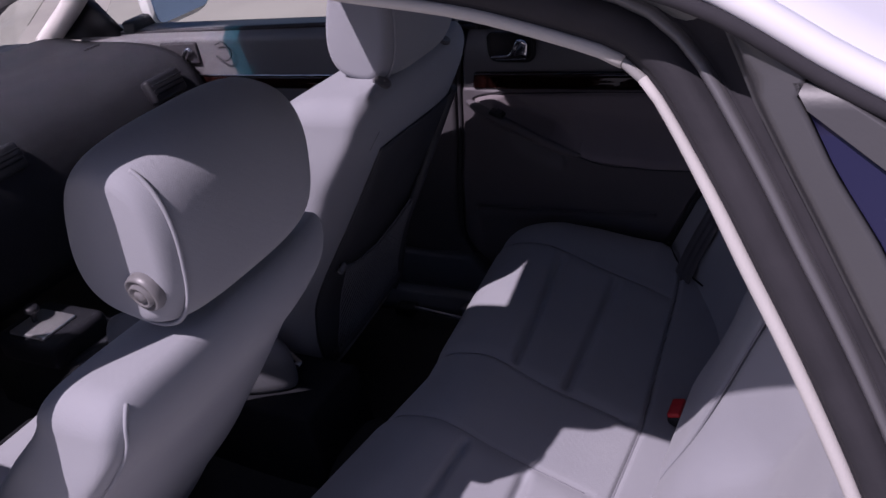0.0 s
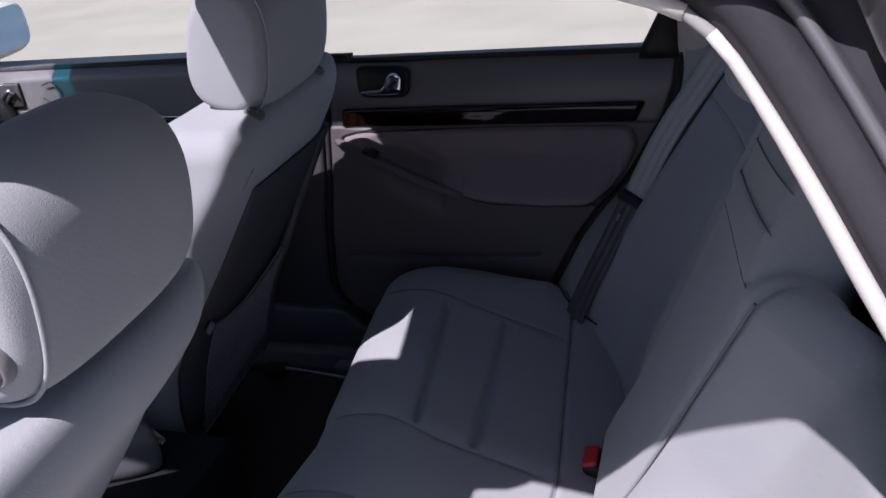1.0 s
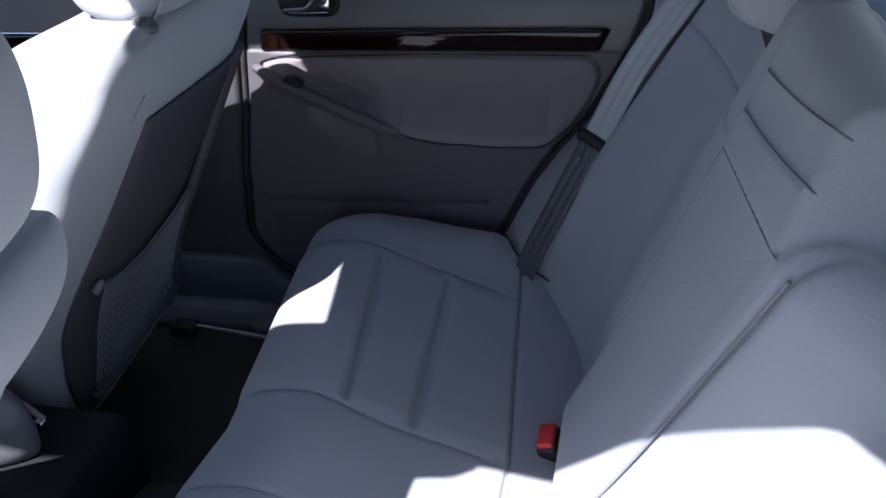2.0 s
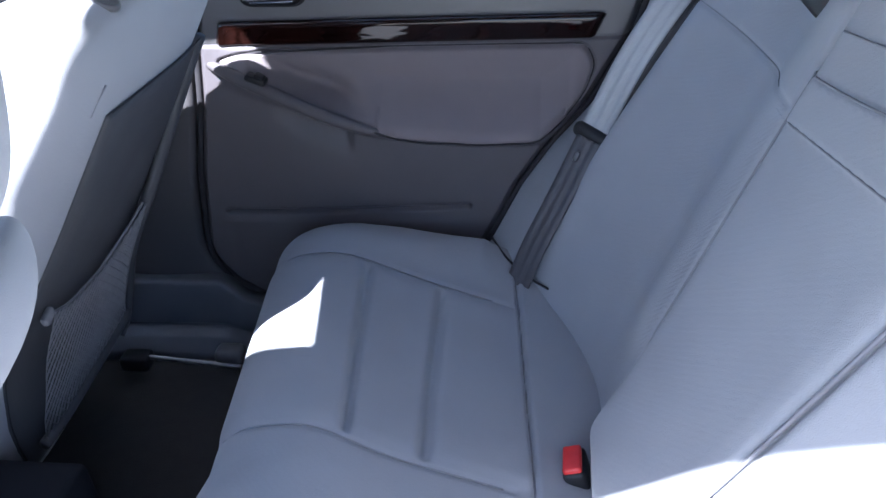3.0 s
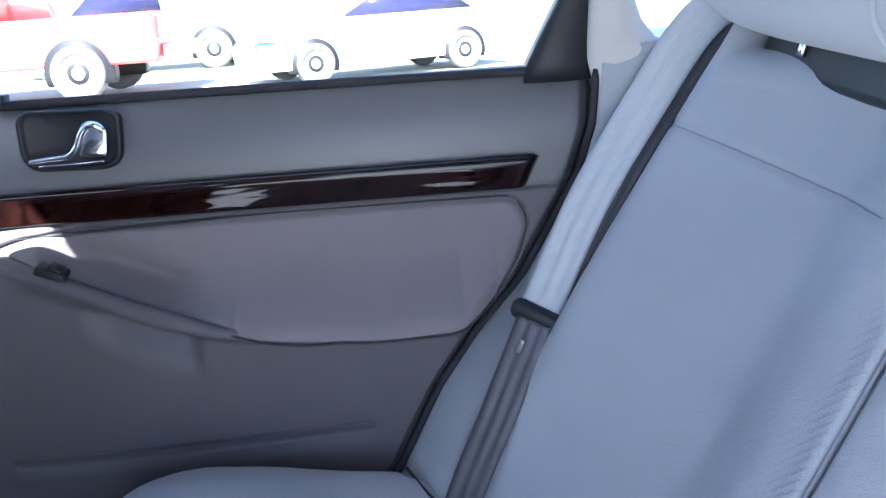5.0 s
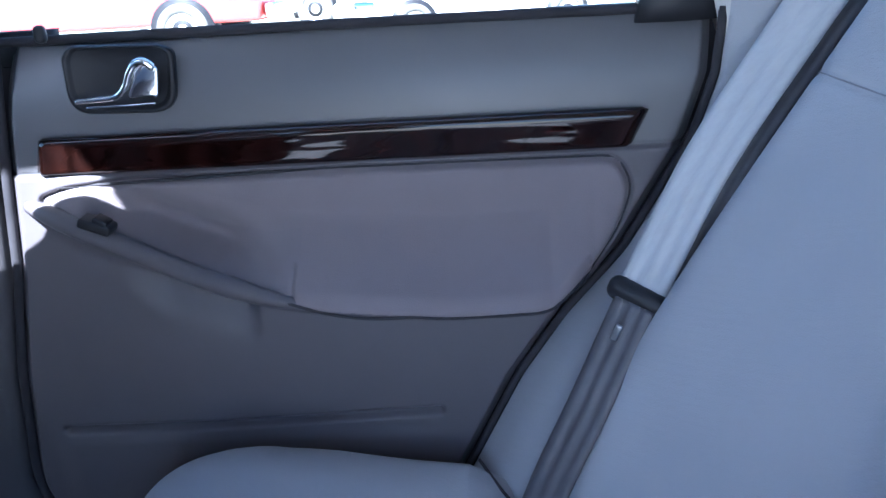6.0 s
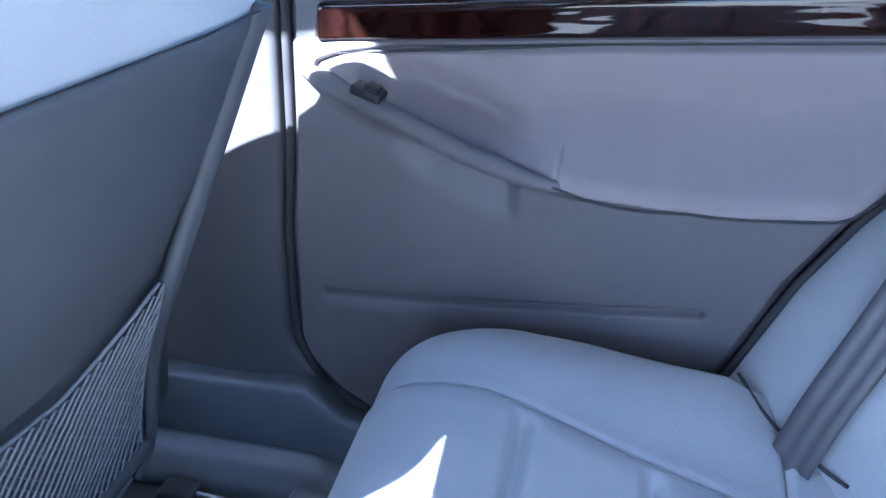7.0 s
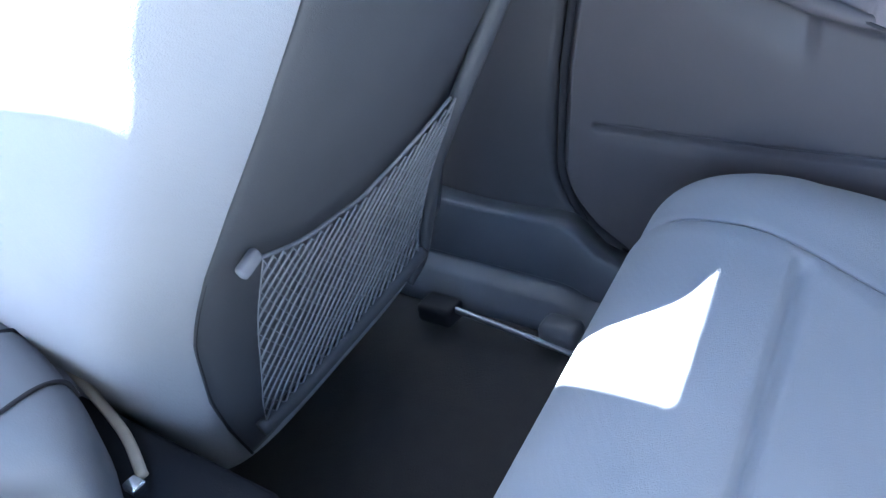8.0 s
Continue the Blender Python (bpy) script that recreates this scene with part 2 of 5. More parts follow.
def prism(outline, a, b, axis="y", r=0.0, seg=2):
    """An outline of (u, v) pushed from a to b along an axis; u, v are the other two axes in order."""
    order = {"x": lambda u, v, w: (w, u, v), "y": lambda u, v, w: (u, w, v), "z": lambda u, v, w: (u, v, w)}[axis]
    bm = bmesh.new()
    lo = [bm.verts.new(order(u, v, a)) for u, v in outline]
    hi = [bm.verts.new(order(u, v, b)) for u, v in outline]
    n = len(outline)
    bm.faces.new(lo)
    bm.faces.new(hi)
    for i in range(n):
        bm.faces.new((lo[i], lo[(i + 1) % n], hi[(i + 1) % n], hi[i]))
    bmesh.ops.recalc_face_normals(bm, faces=bm.faces)
    if r:
        flat = [e for e in bm.edges if len(e.link_faces) == 2 and e.calc_face_angle(0) > 0.6]
        bmesh.ops.bevel(bm, geom=flat, offset=r, segments=seg, profile=0.5, affect="EDGES")
    me = bpy.data.meshes.new("m")
    bm.to_mesh(me)
    bm.free()
    return me


def interp(z, table):
    """Piecewise-linear look-up in rising rows of (z, value)."""
    k, v = zip(*table)
    return np.interp(z, k, v)


def step(x, a, b):
    t = np.clip((x - a) / (b - a), 0, 1)
    return t * t * (3 - 2 * t)


def dent(d, width):
    return np.exp(-((d / width) ** 2))


def curve_distance(X, Z, pts, closed=False):
    """Distance of every (X, Z) from a polyline."""
    pts = np.array(pts, float)
    ends = np.roll(pts, -1, 0) if closed else pts[1:]
    best = np.full(X.shape, 9.0)
    for a, b in zip(pts, ends):
        d = b - a
        t = np.clip(((X - a[0]) * d[0] + (Z - a[1]) * d[1]) / (d @ d + 1e-12), 0, 1)
        best = np.minimum(best, np.hypot(X - a[0] - t * d[0], Z - a[1] - t * d[1]))
    return best


def inside(X, Z, pts):
    pts = np.array(pts, float)
    hit = np.zeros(X.shape, bool)
    for a, b in zip(pts, np.roll(pts, -1, 0)):
        cross = (a[1] > Z) != (b[1] > Z)
        hit ^= cross & (X < (b[0] - a[0]) * (Z - a[1]) / (b[1] - a[1] + 1e-12) + a[0])
    return hit


def thing(name, label, category, at=(0, 0, 0), group="", kind=""):
    ob = new(name)
    ob.location = at
    return tagged(ob, label, category, group, kind)


def fillet_loop(pts, r, n=6):
    """A closed polygon with its corners rounded."""
    p = np.array(pts, float)
    out = []
    for a, b, c in zip(np.roll(p, 1, 0), p, np.roll(p, -1, 0)):
        u, v = (a - b) / np.linalg.norm(a - b), (c - b) / np.linalg.norm(c - b)
        k = min(r, 0.45 * np.linalg.norm(a - b), 0.45 * np.linalg.norm(c - b))
        for t in np.linspace(0, 1, n):
            out.append((1 - t) ** 2 * (b + k * u) + 2 * t * (1 - t) * b + t**2 * (b + k * v))
    return [tuple(q) for q in out]


# ---- the lot outside ----
SLOPE = pose(0, 0, 0, -3.2)  # the car stands across a lot that falls away gently
def lot():
    n = 60
    r = np.r_[0, np.geomspace(2, 3000, n - 1)]
    a = np.linspace(0, 2 * math.pi, 96, endpoint=False)
    R = np.stack([r[:, None] * np.cos(a), r[:, None] * np.sin(a), 0.008 * np.sin(r[:, None] * 0.9 + 3 * np.cos(2 * a))], -1)
    me = raw(R.reshape(-1, 3), grid_faces(n, 96, 0, True))
    ob = mesh_ob("ground", me, LOT)
    ob.matrix_world = SLOPE
    tagged(ob, "sun-bleached pale concrete of a parking lot", "ground", kind="structure")
lot()


# ---- car shell ----
def rail_y(z):
    """Inner face of the near side: it leans in towards the roof."""
    return -0.505 + 0.35 * (z - 1.225)


OPEN_EDGE = [(-0.06, 1.296), (0.2, 1.291), (0.423, 1.276), (0.496, 1.267), (0.575, 1.2555), (0.643, 1.239), (0.675, 1.229), (0.691, 1.2185), (0.703, 1.205), (0.721, 1.178), (0.739, 1.149), (0.757, 1.118), (0.791, 1.06), (0.828, 0.988), (0.864, 0.90), (0.872, 0.80), (0.83, 0.68), (0.74, 0.56), (0.62, 0.44), (0.55, 0.34), (0.45, 0.26), (0.30, 0.235), (0.0, 0.235)]


ROOF_EDGE = [(-0.86, 1.240), (-0.62, 1.298), (-0.3, 1.340), (0.0, 1.360), (0.2, 1.360), (0.4, 1.347), (0.55, 1.319), (0.65, 1.295), (0.731, 1.268), (0.777, 1.241), (0.821, 1.214), (1.0, 1.118), (1.2, 1.0), (1.36, 0.925)]


def near_body():
    """The near side of the body round the open rear doorway: seal, jamb, pillar skin, quarter glass."""
    edge = smooth_path([(x, rail_y(z), z) for x, z in OPEN_EDGE], 160)
    # the way from the doorway's middle outwards, in the side's plane
    t = np.gradient(edge, axis=0)
    t /= np.linalg.norm(t, axis=1)[:, None]
    nrm = np.array([0, 0.944, -0.330])
    out = np.cross(t, np.broadcast_to(nrm, t.shape))
    out /= np.linalg.norm(out, axis=1)[:, None]
    if (out[0] @ np.array([0, 0, 1])) < 0:
        out = -out
    body = thing("car_side", "silver side of the car round an open rear doorway", "car body", kind="structure")
    # fabric edge strip in two lengths with a narrower joint at the corner
    k = int(np.argmin(np.hypot(edge[:, 0] - 0.675, edge[:, 2] - 1.229)))
    k2 = int(np.argmin(np.hypot(edge[:, 0] - 0.692, edge[:, 2] - 1.2175)))
    for name, lo, hi, r, mat in (("edge_strip", 0, k + 1, 0.0042, TRIM_LIGHT), ("strip_joint", k - 1, k2 + 2, 0.0031, HEADLINER), ("edge_strip", k2, len(edge), 0.0046, TRIM_LIGHT)):
        run = edge[lo:hi]
        taper = np.full(len(run), r)
        if lo == k2:
            taper = 0.0032 + (r - 0.0032) * step(np.arange(len(run)), 0, 9.0)
        mesh_ob(name, tube([tuple(p) for p in run], taper, len(run), 12, smooth=False), mat, body, "pale grey fabric edge strip" if mat is TRIM_LIGHT else "")

    def band(profile, mat, name, label=""):
        """profile: (outwards, towards the outside of the car) pairs."""
        prof = smooth_path([(a, b, 0.0) for a, b in profile], 4 * len(profile))
        rows = [edge + a * out - b * nrm for a, b, _ in prof]
        P = np.stack(rows, 1)
        return mesh_ob(name, sheet(P, 0.003 * nrm), mat, body, label)

    seal = [(0.003, 0.000), (0.006, 0.003), (0.008, 0.0075), (0.012, 0.0105), (0.018, 0.012), (0.023, 0.0105), (0.0265, 0.007), (0.028, 0.005)]
    band(seal, RUBBER, "door_seal", "black rubber door seal")
    lip = [(0.028, 0.005), (0.029, 0.0095), (0.0315, 0.012), (0.0345, 0.0105), (0.036, 0.006)]
    band(lip, PLASTIC_UP, "seal_lip", "grey lip of the door seal")
    gap = [(0.036, 0.006), (0.039, 0.003), (0.050, 0.004), (0.068, 0.007), (0.088, 0.010)]
    band(gap, RUBBER, "jamb_channel", "dark channel of the door frame")
    side_y = lambda q: -0.546 + 0.30 * (q - 1.22)
    front = [(0.30, 0.62), (0.45, 0.74), (0.6, 0.87), (0.8, 0.955), (0.93, 0.935), (1.0, 0.882), (1.06, 0.845), (1.118, 0.812), (1.15, 0.794), (1.181, 0.776), (1.212, 0.7585), (1.243, 0.744), (1.264, 0.734)]
    glass_edge = [(0.93, 0.97), (1.06, 0.876), (1.12, 0.843), (1.153, 0.824), (1.185, 0.802), (1.215, 0.786), (1.2285, 0.778)]
    gutter = [(0.30, 2.2), (0.91, 1.36), (0.985, 1.2), (1.10, 1.0), (1.21, 0.822), (1.237, 0.778), (1.249, 0.756), (1.264, 0.736)]
    header = [(0.895, 1.36), (0.96, 1.2), (1.075, 1.0), (1.188, 0.824), (1.201, 0.806), (1.2205, 0.778)]

    def slab(rows, name, mat, label="", roll=0.0, lift=0.0):
        """rows: (height, front x, rear x) of a panel that lies in the car's side; its front edge may roll inwards."""
        u = np.linspace(0, 1, 16) ** 1.5
        P = np.array([[(x0 * (1 - t) + x1 * t, side_y(q) - lift + roll * (1 - float(step((x1 - x0) * t, 0, 0.012))), q) for t in u] for q, x0, x1 in rows])
        return mesh_ob(name, sheet(P, (0, 0.008, 0)), mat, body, label)
    at = lambda q, table: float(interp(q, table))
    rows = [(q, at(q, front), (1.98 if q < 0.93 else min(at(q, glass_edge), at(q, gutter)) if q < 1.2285 else at(q, gutter))) for q in np.r_[np.linspace(0.30, 0.929, 16), np.linspace(0.931, 1.262, 34)]]
    slab(rows[:16], "quarter_panel", SILVER, "", 0.02)
    slab(rows[16:], "rear_pillar", PILLAR_GREY, "rear pillar, its silver dimmed to dull grey", 0.02, 0.001)
    slab([(q, at(q, glass_edge) + 0.001, at(q, header)) for q in np.linspace(0.93, 1.214, 24)], "quarter_glass", DARK_GLASS, "dark quarter window glass", 0.0, -0.003)
    slab([(q, max(at(q, header), at(q, glass_edge)) + 0.0015, at(q, gutter)) for q in np.linspace(0.93, 1.2285, 24)], "window_header", PILLAR_GREY, "dull grey strip over the quarter window", 0.0, 0.001)
    # roof edge with its dark gutter
    rail = [(x, -0.545, z) for x, z in ROOF_EDGE]
    mesh_ob("roof_moulding", tube([(x, y + 0.001, z + 0.001) for x, y, z in rail], 0.0042, 120, 10), RUBBER, body, "dark roof gutter moulding")
    mesh_ob("roof_rail", tube([(x, y + 0.008, z + 0.012) for x, y, z in rail], 0.0085, 120, 12), SILVER, body, "silver roof edge with sky reflections")
    # front part: sill, B pillar and driver's door with its window opening
    mesh_ob("sill", moved(rounded_box(2.6, 0.12, 0.16, 0.03), pose(0.0, -0.69, 0.20)), SILVER, body)
    # the centre pillar widens into the rounded upper corner of the doorway
    front_edge = [(0.25, -0.33), (0.78, -0.33), (0.92, -0.24), (1.05, -0.12), (1.315, -0.03)]
    rear_edge = [(0.25, -0.10), (0.78, -0.03), (0.92, 0.066), (1.0, 0.077), (1.05, 0.083), (1.12, 0.112), (1.157, 0.128), (1.191, 0.140), (1.238, 0.151), (1.268, 0.160), (1.283, 0.178), (1.290, 0.215), (1.315, 0.24)]
    q = np.r_[np.linspace(0.25, 0.90, 14), np.linspace(0.92, 1.315, 40)]
    a, b = interp(q, front_edge), interp(q, rear_edge)
    u = np.linspace(0, 1, 6)
    P = np.stack([a[:, None] * (1 - u) + b[:, None] * u, np.repeat((-0.70 + 0.42 * np.clip(q - 0.90, 0, 1))[:, None], 6, 1), np.repeat(q[:, None], 6, 1)], -1)
    mesh_ob("centre_pillar", sheet(P, (0, 0.012, 0)), PLASTIC_UP, body)
    # out of view; added and thickened to keep a sun streak off the armrest
    frame_line = [(x, -0.560, z - 0.030) for x, z in ROOF_EDGE if x < 0.1]
    mesh_ob("front_window_frame", tube(frame_line, 0.026, 40, 12), DARK, body, "black driver's window frame")
    mesh_ob("front_door_skin", moved(rounded_box(0.98, 0.09, 0.66, 0.03), pose(-0.73, -0.70, 0.555)), SILVER, body)
    mesh_ob("windscreen_pillar", tube([(-1.42, -0.66, 0.86), (-1.1, -0.60, 1.08), (-0.72, -0.52, 1.29), (-0.5, -0.51, 1.325)], 0.035, 30, 10), SILVER, body)
    return body


DARK_GLASS = material("dark_tinted_glass", (0.018, 0.018, 0.05), 0.08, 0.0, second=(0.025, 0.024, 0.06), scale=3, spec=0.2)
near_body()


def roof():
    """Roof and headliner with the open sunroof over the front seats."""
    def z_at(x, y):
        return interp(x, ROOF_EDGE) + 0.045 * (1 - (np.abs(y) / 0.56) ** 2.4)
    x0, x1, y0, y1 = -0.80, 0.95, -0.50, 0.53
    hx0, hx1, hy0, hy1 = -0.47, -0.068, -0.352, 0.315

    def slant(x, y):
        # the unseen opening's front and rear edges are skewed to shape the sun patches
        return x - 0.175 * y if x in (hx0, hx1) else x + 0 * y

    def patch(xa, xb, ya, yb, name, parent):
        nx, ny = max(3, int((xb - xa) / 0.05)), max(3, int((yb - ya) / 0.05))
        U, Y = np.meshgrid(np.linspace(0, 1, nx), np.linspace(ya, yb, ny))
        X = slant(xa, Y) * (1 - U) + slant(xb, Y) * U
        return mesh_ob(name, sheet(np.stack([X, Y, z_at(X, Y)], -1), (0, 0, -0.035)), [HEADLINER], parent)
    top = thing("ceiling", "pale fabric headliner with a sunroof opening", "ceiling", kind="structure")
    for xa, xb, ya, yb in ((x0, hx0, y0, y1), (hx1, x1, y0, y1), (hx0, hx1, y0, hy0), (hx0, hx1, hy1, y1)):
        patch(xa, xb, ya, yb, "headliner", top)
    # rounded corners of the sunroof opening
    for cx, cy, sx, sy in ((hx0, hy0, 1, 1), (hx0, hy1, 1, -1), (hx1, hy0, -1, 1), (hx1, hy1, -1, -1)):
        r, cx = 0.025, float(slant(cx, cy))
        arc = [(cx + sx * r * (1 - math.sin(q)), cy + sy * r * (1 - math.cos(q))) for q in np.linspace(0, math.pi / 2, 9)]
        zc = float(z_at(cx, cy))
        mesh_ob("sunroof_corner", prism([(cx, cy)] + arc, zc - 0.036, zc - 0.004, "z"), HEADLINER, top)
    # painted roof skin above the headliner, round the same opening
    body = thing("roof_skin", "silver roof panel reflecting the sky", "car roof", kind="structure")
    for xa, xb, ya, yb in ((x0, hx0, -0.530, 0.57), (hx1, x1, -0.530, 0.57), (hx0, hx1, -0.530, hy0), (hx0, hx1, hy1, 0.57)):
        nx, ny = max(3, int((xb - xa) / 0.03)), max(3, int((yb - ya) / 0.03))
        U, Y = np.meshgrid(np.linspace(0, 1, nx), np.linspace(ya, yb, ny))
        X = slant(xa, Y) * (1 - U) + slant(xb, Y) * U
        mesh_ob("roof_panel", sheet(np.stack([X, Y, z_at(X, Y) + 0.022 - 0.02 * (np.abs(Y) / 0.56) ** 8], -1), (0, 0, -0.012)), SILVER, body)
    return top


roof()


def far_body():
    """The far side: centre pillar trim, sill cover, rear pillar trim and the closed wagon end."""
    wall = thing("wall_far", "grey trim of the car's far side", "car interior", kind="structure")
    # centre pillar lower trim between the two far doors
    z = np.linspace(0.20, 0.90, 30)
    u = np.linspace(0, 1, 24)
    xr = interp(z, FRONT_SEAM) - 0.012 + corner_cut(z)
    X = xr[:, None] - u * 0.24
    Y = 0.702 - 0.012 * np.sin(u * math.pi)[None] + 0 * X
    mesh_ob("pillar_trim", sheet(np.stack([X, Y, np.repeat(z[:, None], 24, 1)], -1), (0, 0.03, 0)), PILLAR_PLASTIC, wall, "grey plastic centre pillar trim")
    mesh_ob("pillar_top", loft(np.array([[(x, 0.69 - 0.42 * max(0.0, q - 0.90) + d, q) for x, q in [(-0.27, 0.88), (-0.12, 0.88), (-0.02, 1.32), (-0.14, 1.32)]] for d in (-0.03, 0.06)])), DARK, wall)
    # sill cover, kicked out over the carpet
    prof = [(0.70, 0.2995), (0.674, 0.299), (0.668, 0.2985), (0.665, 0.296), (0.663, 0.291), (0.652, 0.216), (0.6525, 0.2135), (0.659, 0.212), (0.659, 0.209), (0.652, 0.2065), (0.630, 0.203), (0.622, 0.198), (0.606, 0.180), (0.590, 0.168), (0.70, 0.16)]
    x = np.r_[np.linspace(-1.2, -0.2, 16), np.linspace(-0.19, -0.11, 16), np.linspace(-0.1, 0.45, 10)]
    R = np.array([[(q, a, b - (b - 0.16) * 0.40 * step(q, -0.15, -0.07)) for a, b in prof] for q in x])
    mesh_ob("sill_cover", loft(R), SILL_GREY, wall, "scuffed grey sill cover")
    # dark shut face behind the doors' lower edges
    mesh_ob("shut_face", moved(rounded_box(3.0, 0.012, 0.34, 0.004), pose(-0.1, 0.765, 0.33)), RUBBER, wall)
    for name, table, lo in (("front_jamb", FRONT_SEAM, 0.26), ("rear_jamb", REAR_SEAM, 0.30)):
        q = np.linspace(lo, 0.885, 24)
        X = interp(q, table)[:, None] + np.linspace(-0.045, 0.045, 5)
        mesh_ob(name, sheet(np.stack([X, np.full_like(X, 0.738), np.repeat(q[:, None], 5, 1)], -1), (0, 0.02, 0)), RUBBER, wall, "dark door jamb")
    # rear pillar trim behind the far door
    zz = np.linspace(0.84, 1.33, 24)
    front = interp(zz, [(0.84, 0.632), (0.875, 0.620), (0.96, 0.618), (1.1, 0.585), (1.33, 0.485)])
    rear = interp(zz, [(0.84, 0.80), (0.885, 0.74), (0.905, 0.69), (0.935, 0.668), (0.975, 0.66), (1.1, 0.645), (1.25, 0.68), (1.33, 0.80)])
    u = np.linspace(0, 1, 10)
    X = front[:, None] * (1 - u) + rear[:, None] * u
    Y = (0.70 - 0.42 * np.clip(zz - 0.90, 0, 1))[:, None] - 0.02 * np.sin(u * math.pi) + 0 * X
    mesh_ob("rear_pillar_trim", sheet(np.stack([X, Y, np.repeat(zz[:, None], 10, 1)], -1), (0, 0.05, 0)), TRIM_LIGHT, wall, "pale fabric-covered rear pillar trim")
    # parcel shelf, boot and rear window
    mesh_ob("parcel_shelf", moved(rounded_box(0.56, 1.26, 0.03, 0.01), pose(1.12, 0.04, 0.875)), DARK, wall, "dark parcel shelf")
    mesh_ob("boot_wall", moved(rounded_box(0.03, 1.26, 0.60, 0.01), pose(0.93, 0.04, 0.56)), DARK, wall)
    mesh_ob("boot_lid", moved(rounded_box(0.62, 1.30, 0.06, 0.025), pose(1.66, 0.03, 0.915)), SILVER, wall)
    mesh_ob("boot_end", moved(rounded_box(0.08, 1.34, 0.62, 0.03), pose(1.95, 0.03, 0.60)), SILVER, wall)
    mesh_ob("quarter_panel", moved(rounded_box(1.3, 0.06, 0.68, 0.02), pose(1.30, 0.73, 0.57)), SILVER, wall)
    g = np.array([[(1.37, -0.56, 0.925), (1.37, 0.60, 0.925)], [(0.95, -0.54, 1.16), (0.95, 0.56, 1.16)]])
    nv = np.linspace(0, 1, 6)[:, None, None]
    pane = mesh_ob("rear_window", sheet(g[0] * (1 - nv) + g[1] * nv, (0.003, 0, 0.004)), REAR_GLASS, wall, "sloping rear window", False)
    pane.visible_shadow = False
    mesh_ob("windscreen_pillar", tube([(-1.47, 0.70, 0.87), (-1.2, 0.66, 1.02), (-0.75, 0.55, 1.29), (-0.5, 0.53, 1.33)], 0.03, 30, 10), TRIM_LIGHT, wall, "pale windscreen pillar trim")
    rail = tube([(x, 0.565, z - 0.02) for x, z in ROOF_EDGE], 0.035, 60, 12)
    mesh_ob("roof_side_rail", rail, TRIM_LIGHT, wall)
    return wall


# front and rear edges of the far rear door by height
FRONT_SEAM = [(0.20, -0.166), (0.358, -0.166), (0.507, -0.149), (0.63, -0.124), (0.742, -0.109), (0.90, -0.085)]
REAR_SEAM = [(0.24, 0.30), (0.30, 0.325), (0.379, 0.367), (0.49, 0.424), (0.564, 0.475), (0.633, 0.535), (0.75, 0.603), (0.81, 0.622), (0.86, 0.627), (0.90, 0.628)]


def corner_cut(z):
    """The door's front lower corner is rounded off."""
    return 0.11 * np.clip((0.37 - z) / 0.125, 0, 1) ** 2.2


far_body()


def floor():
    X, Y = np.meshgrid(np.linspace(-1.5, 2.0, 90), np.linspace(-0.62, 0.64, 60))
    tunnel = 0.11 * np.exp(-(((Y - 0.02) / 0.13) ** 4))
    Z = 0.165 + tunnel + 0.012 * np.sin(X * 9) * np.cos(Y * 7) + 0.10 * step(-X, 1.0, 1.4)
    ob = mesh_ob("floor", sheet(np.stack([X, Y, Z], -1), (0, 0, -0.03)), CARPET)
    tagged(ob, "dark worn carpet on the car floor", "floor", kind="structure")
floor()


# ---- far rear door ----
POCKET = fillet_loop([(-0.078, 0.715), (-0.035, 0.730), (0.25, 0.734), (0.53, 0.733), (0.546, 0.70), (0.53, 0.655), (0.505, 0.628), (0.46, 0.599), (0.355, 0.596), (0.200, 0.613), (0.056, 0.652), (-0.057, 0.697)], 0.028, 5)
LEDGE = [(-0.10, 0.705), (-0.057, 0.697), (0.0, 0.676), (0.056, 0.652), (0.12, 0.627), (0.185, 0.612), (0.27, 0.603), (0.355, 0.596), (0.46, 0.599), (0.505, 0.628), (0.536, 0.67), (0.60, 0.78)]


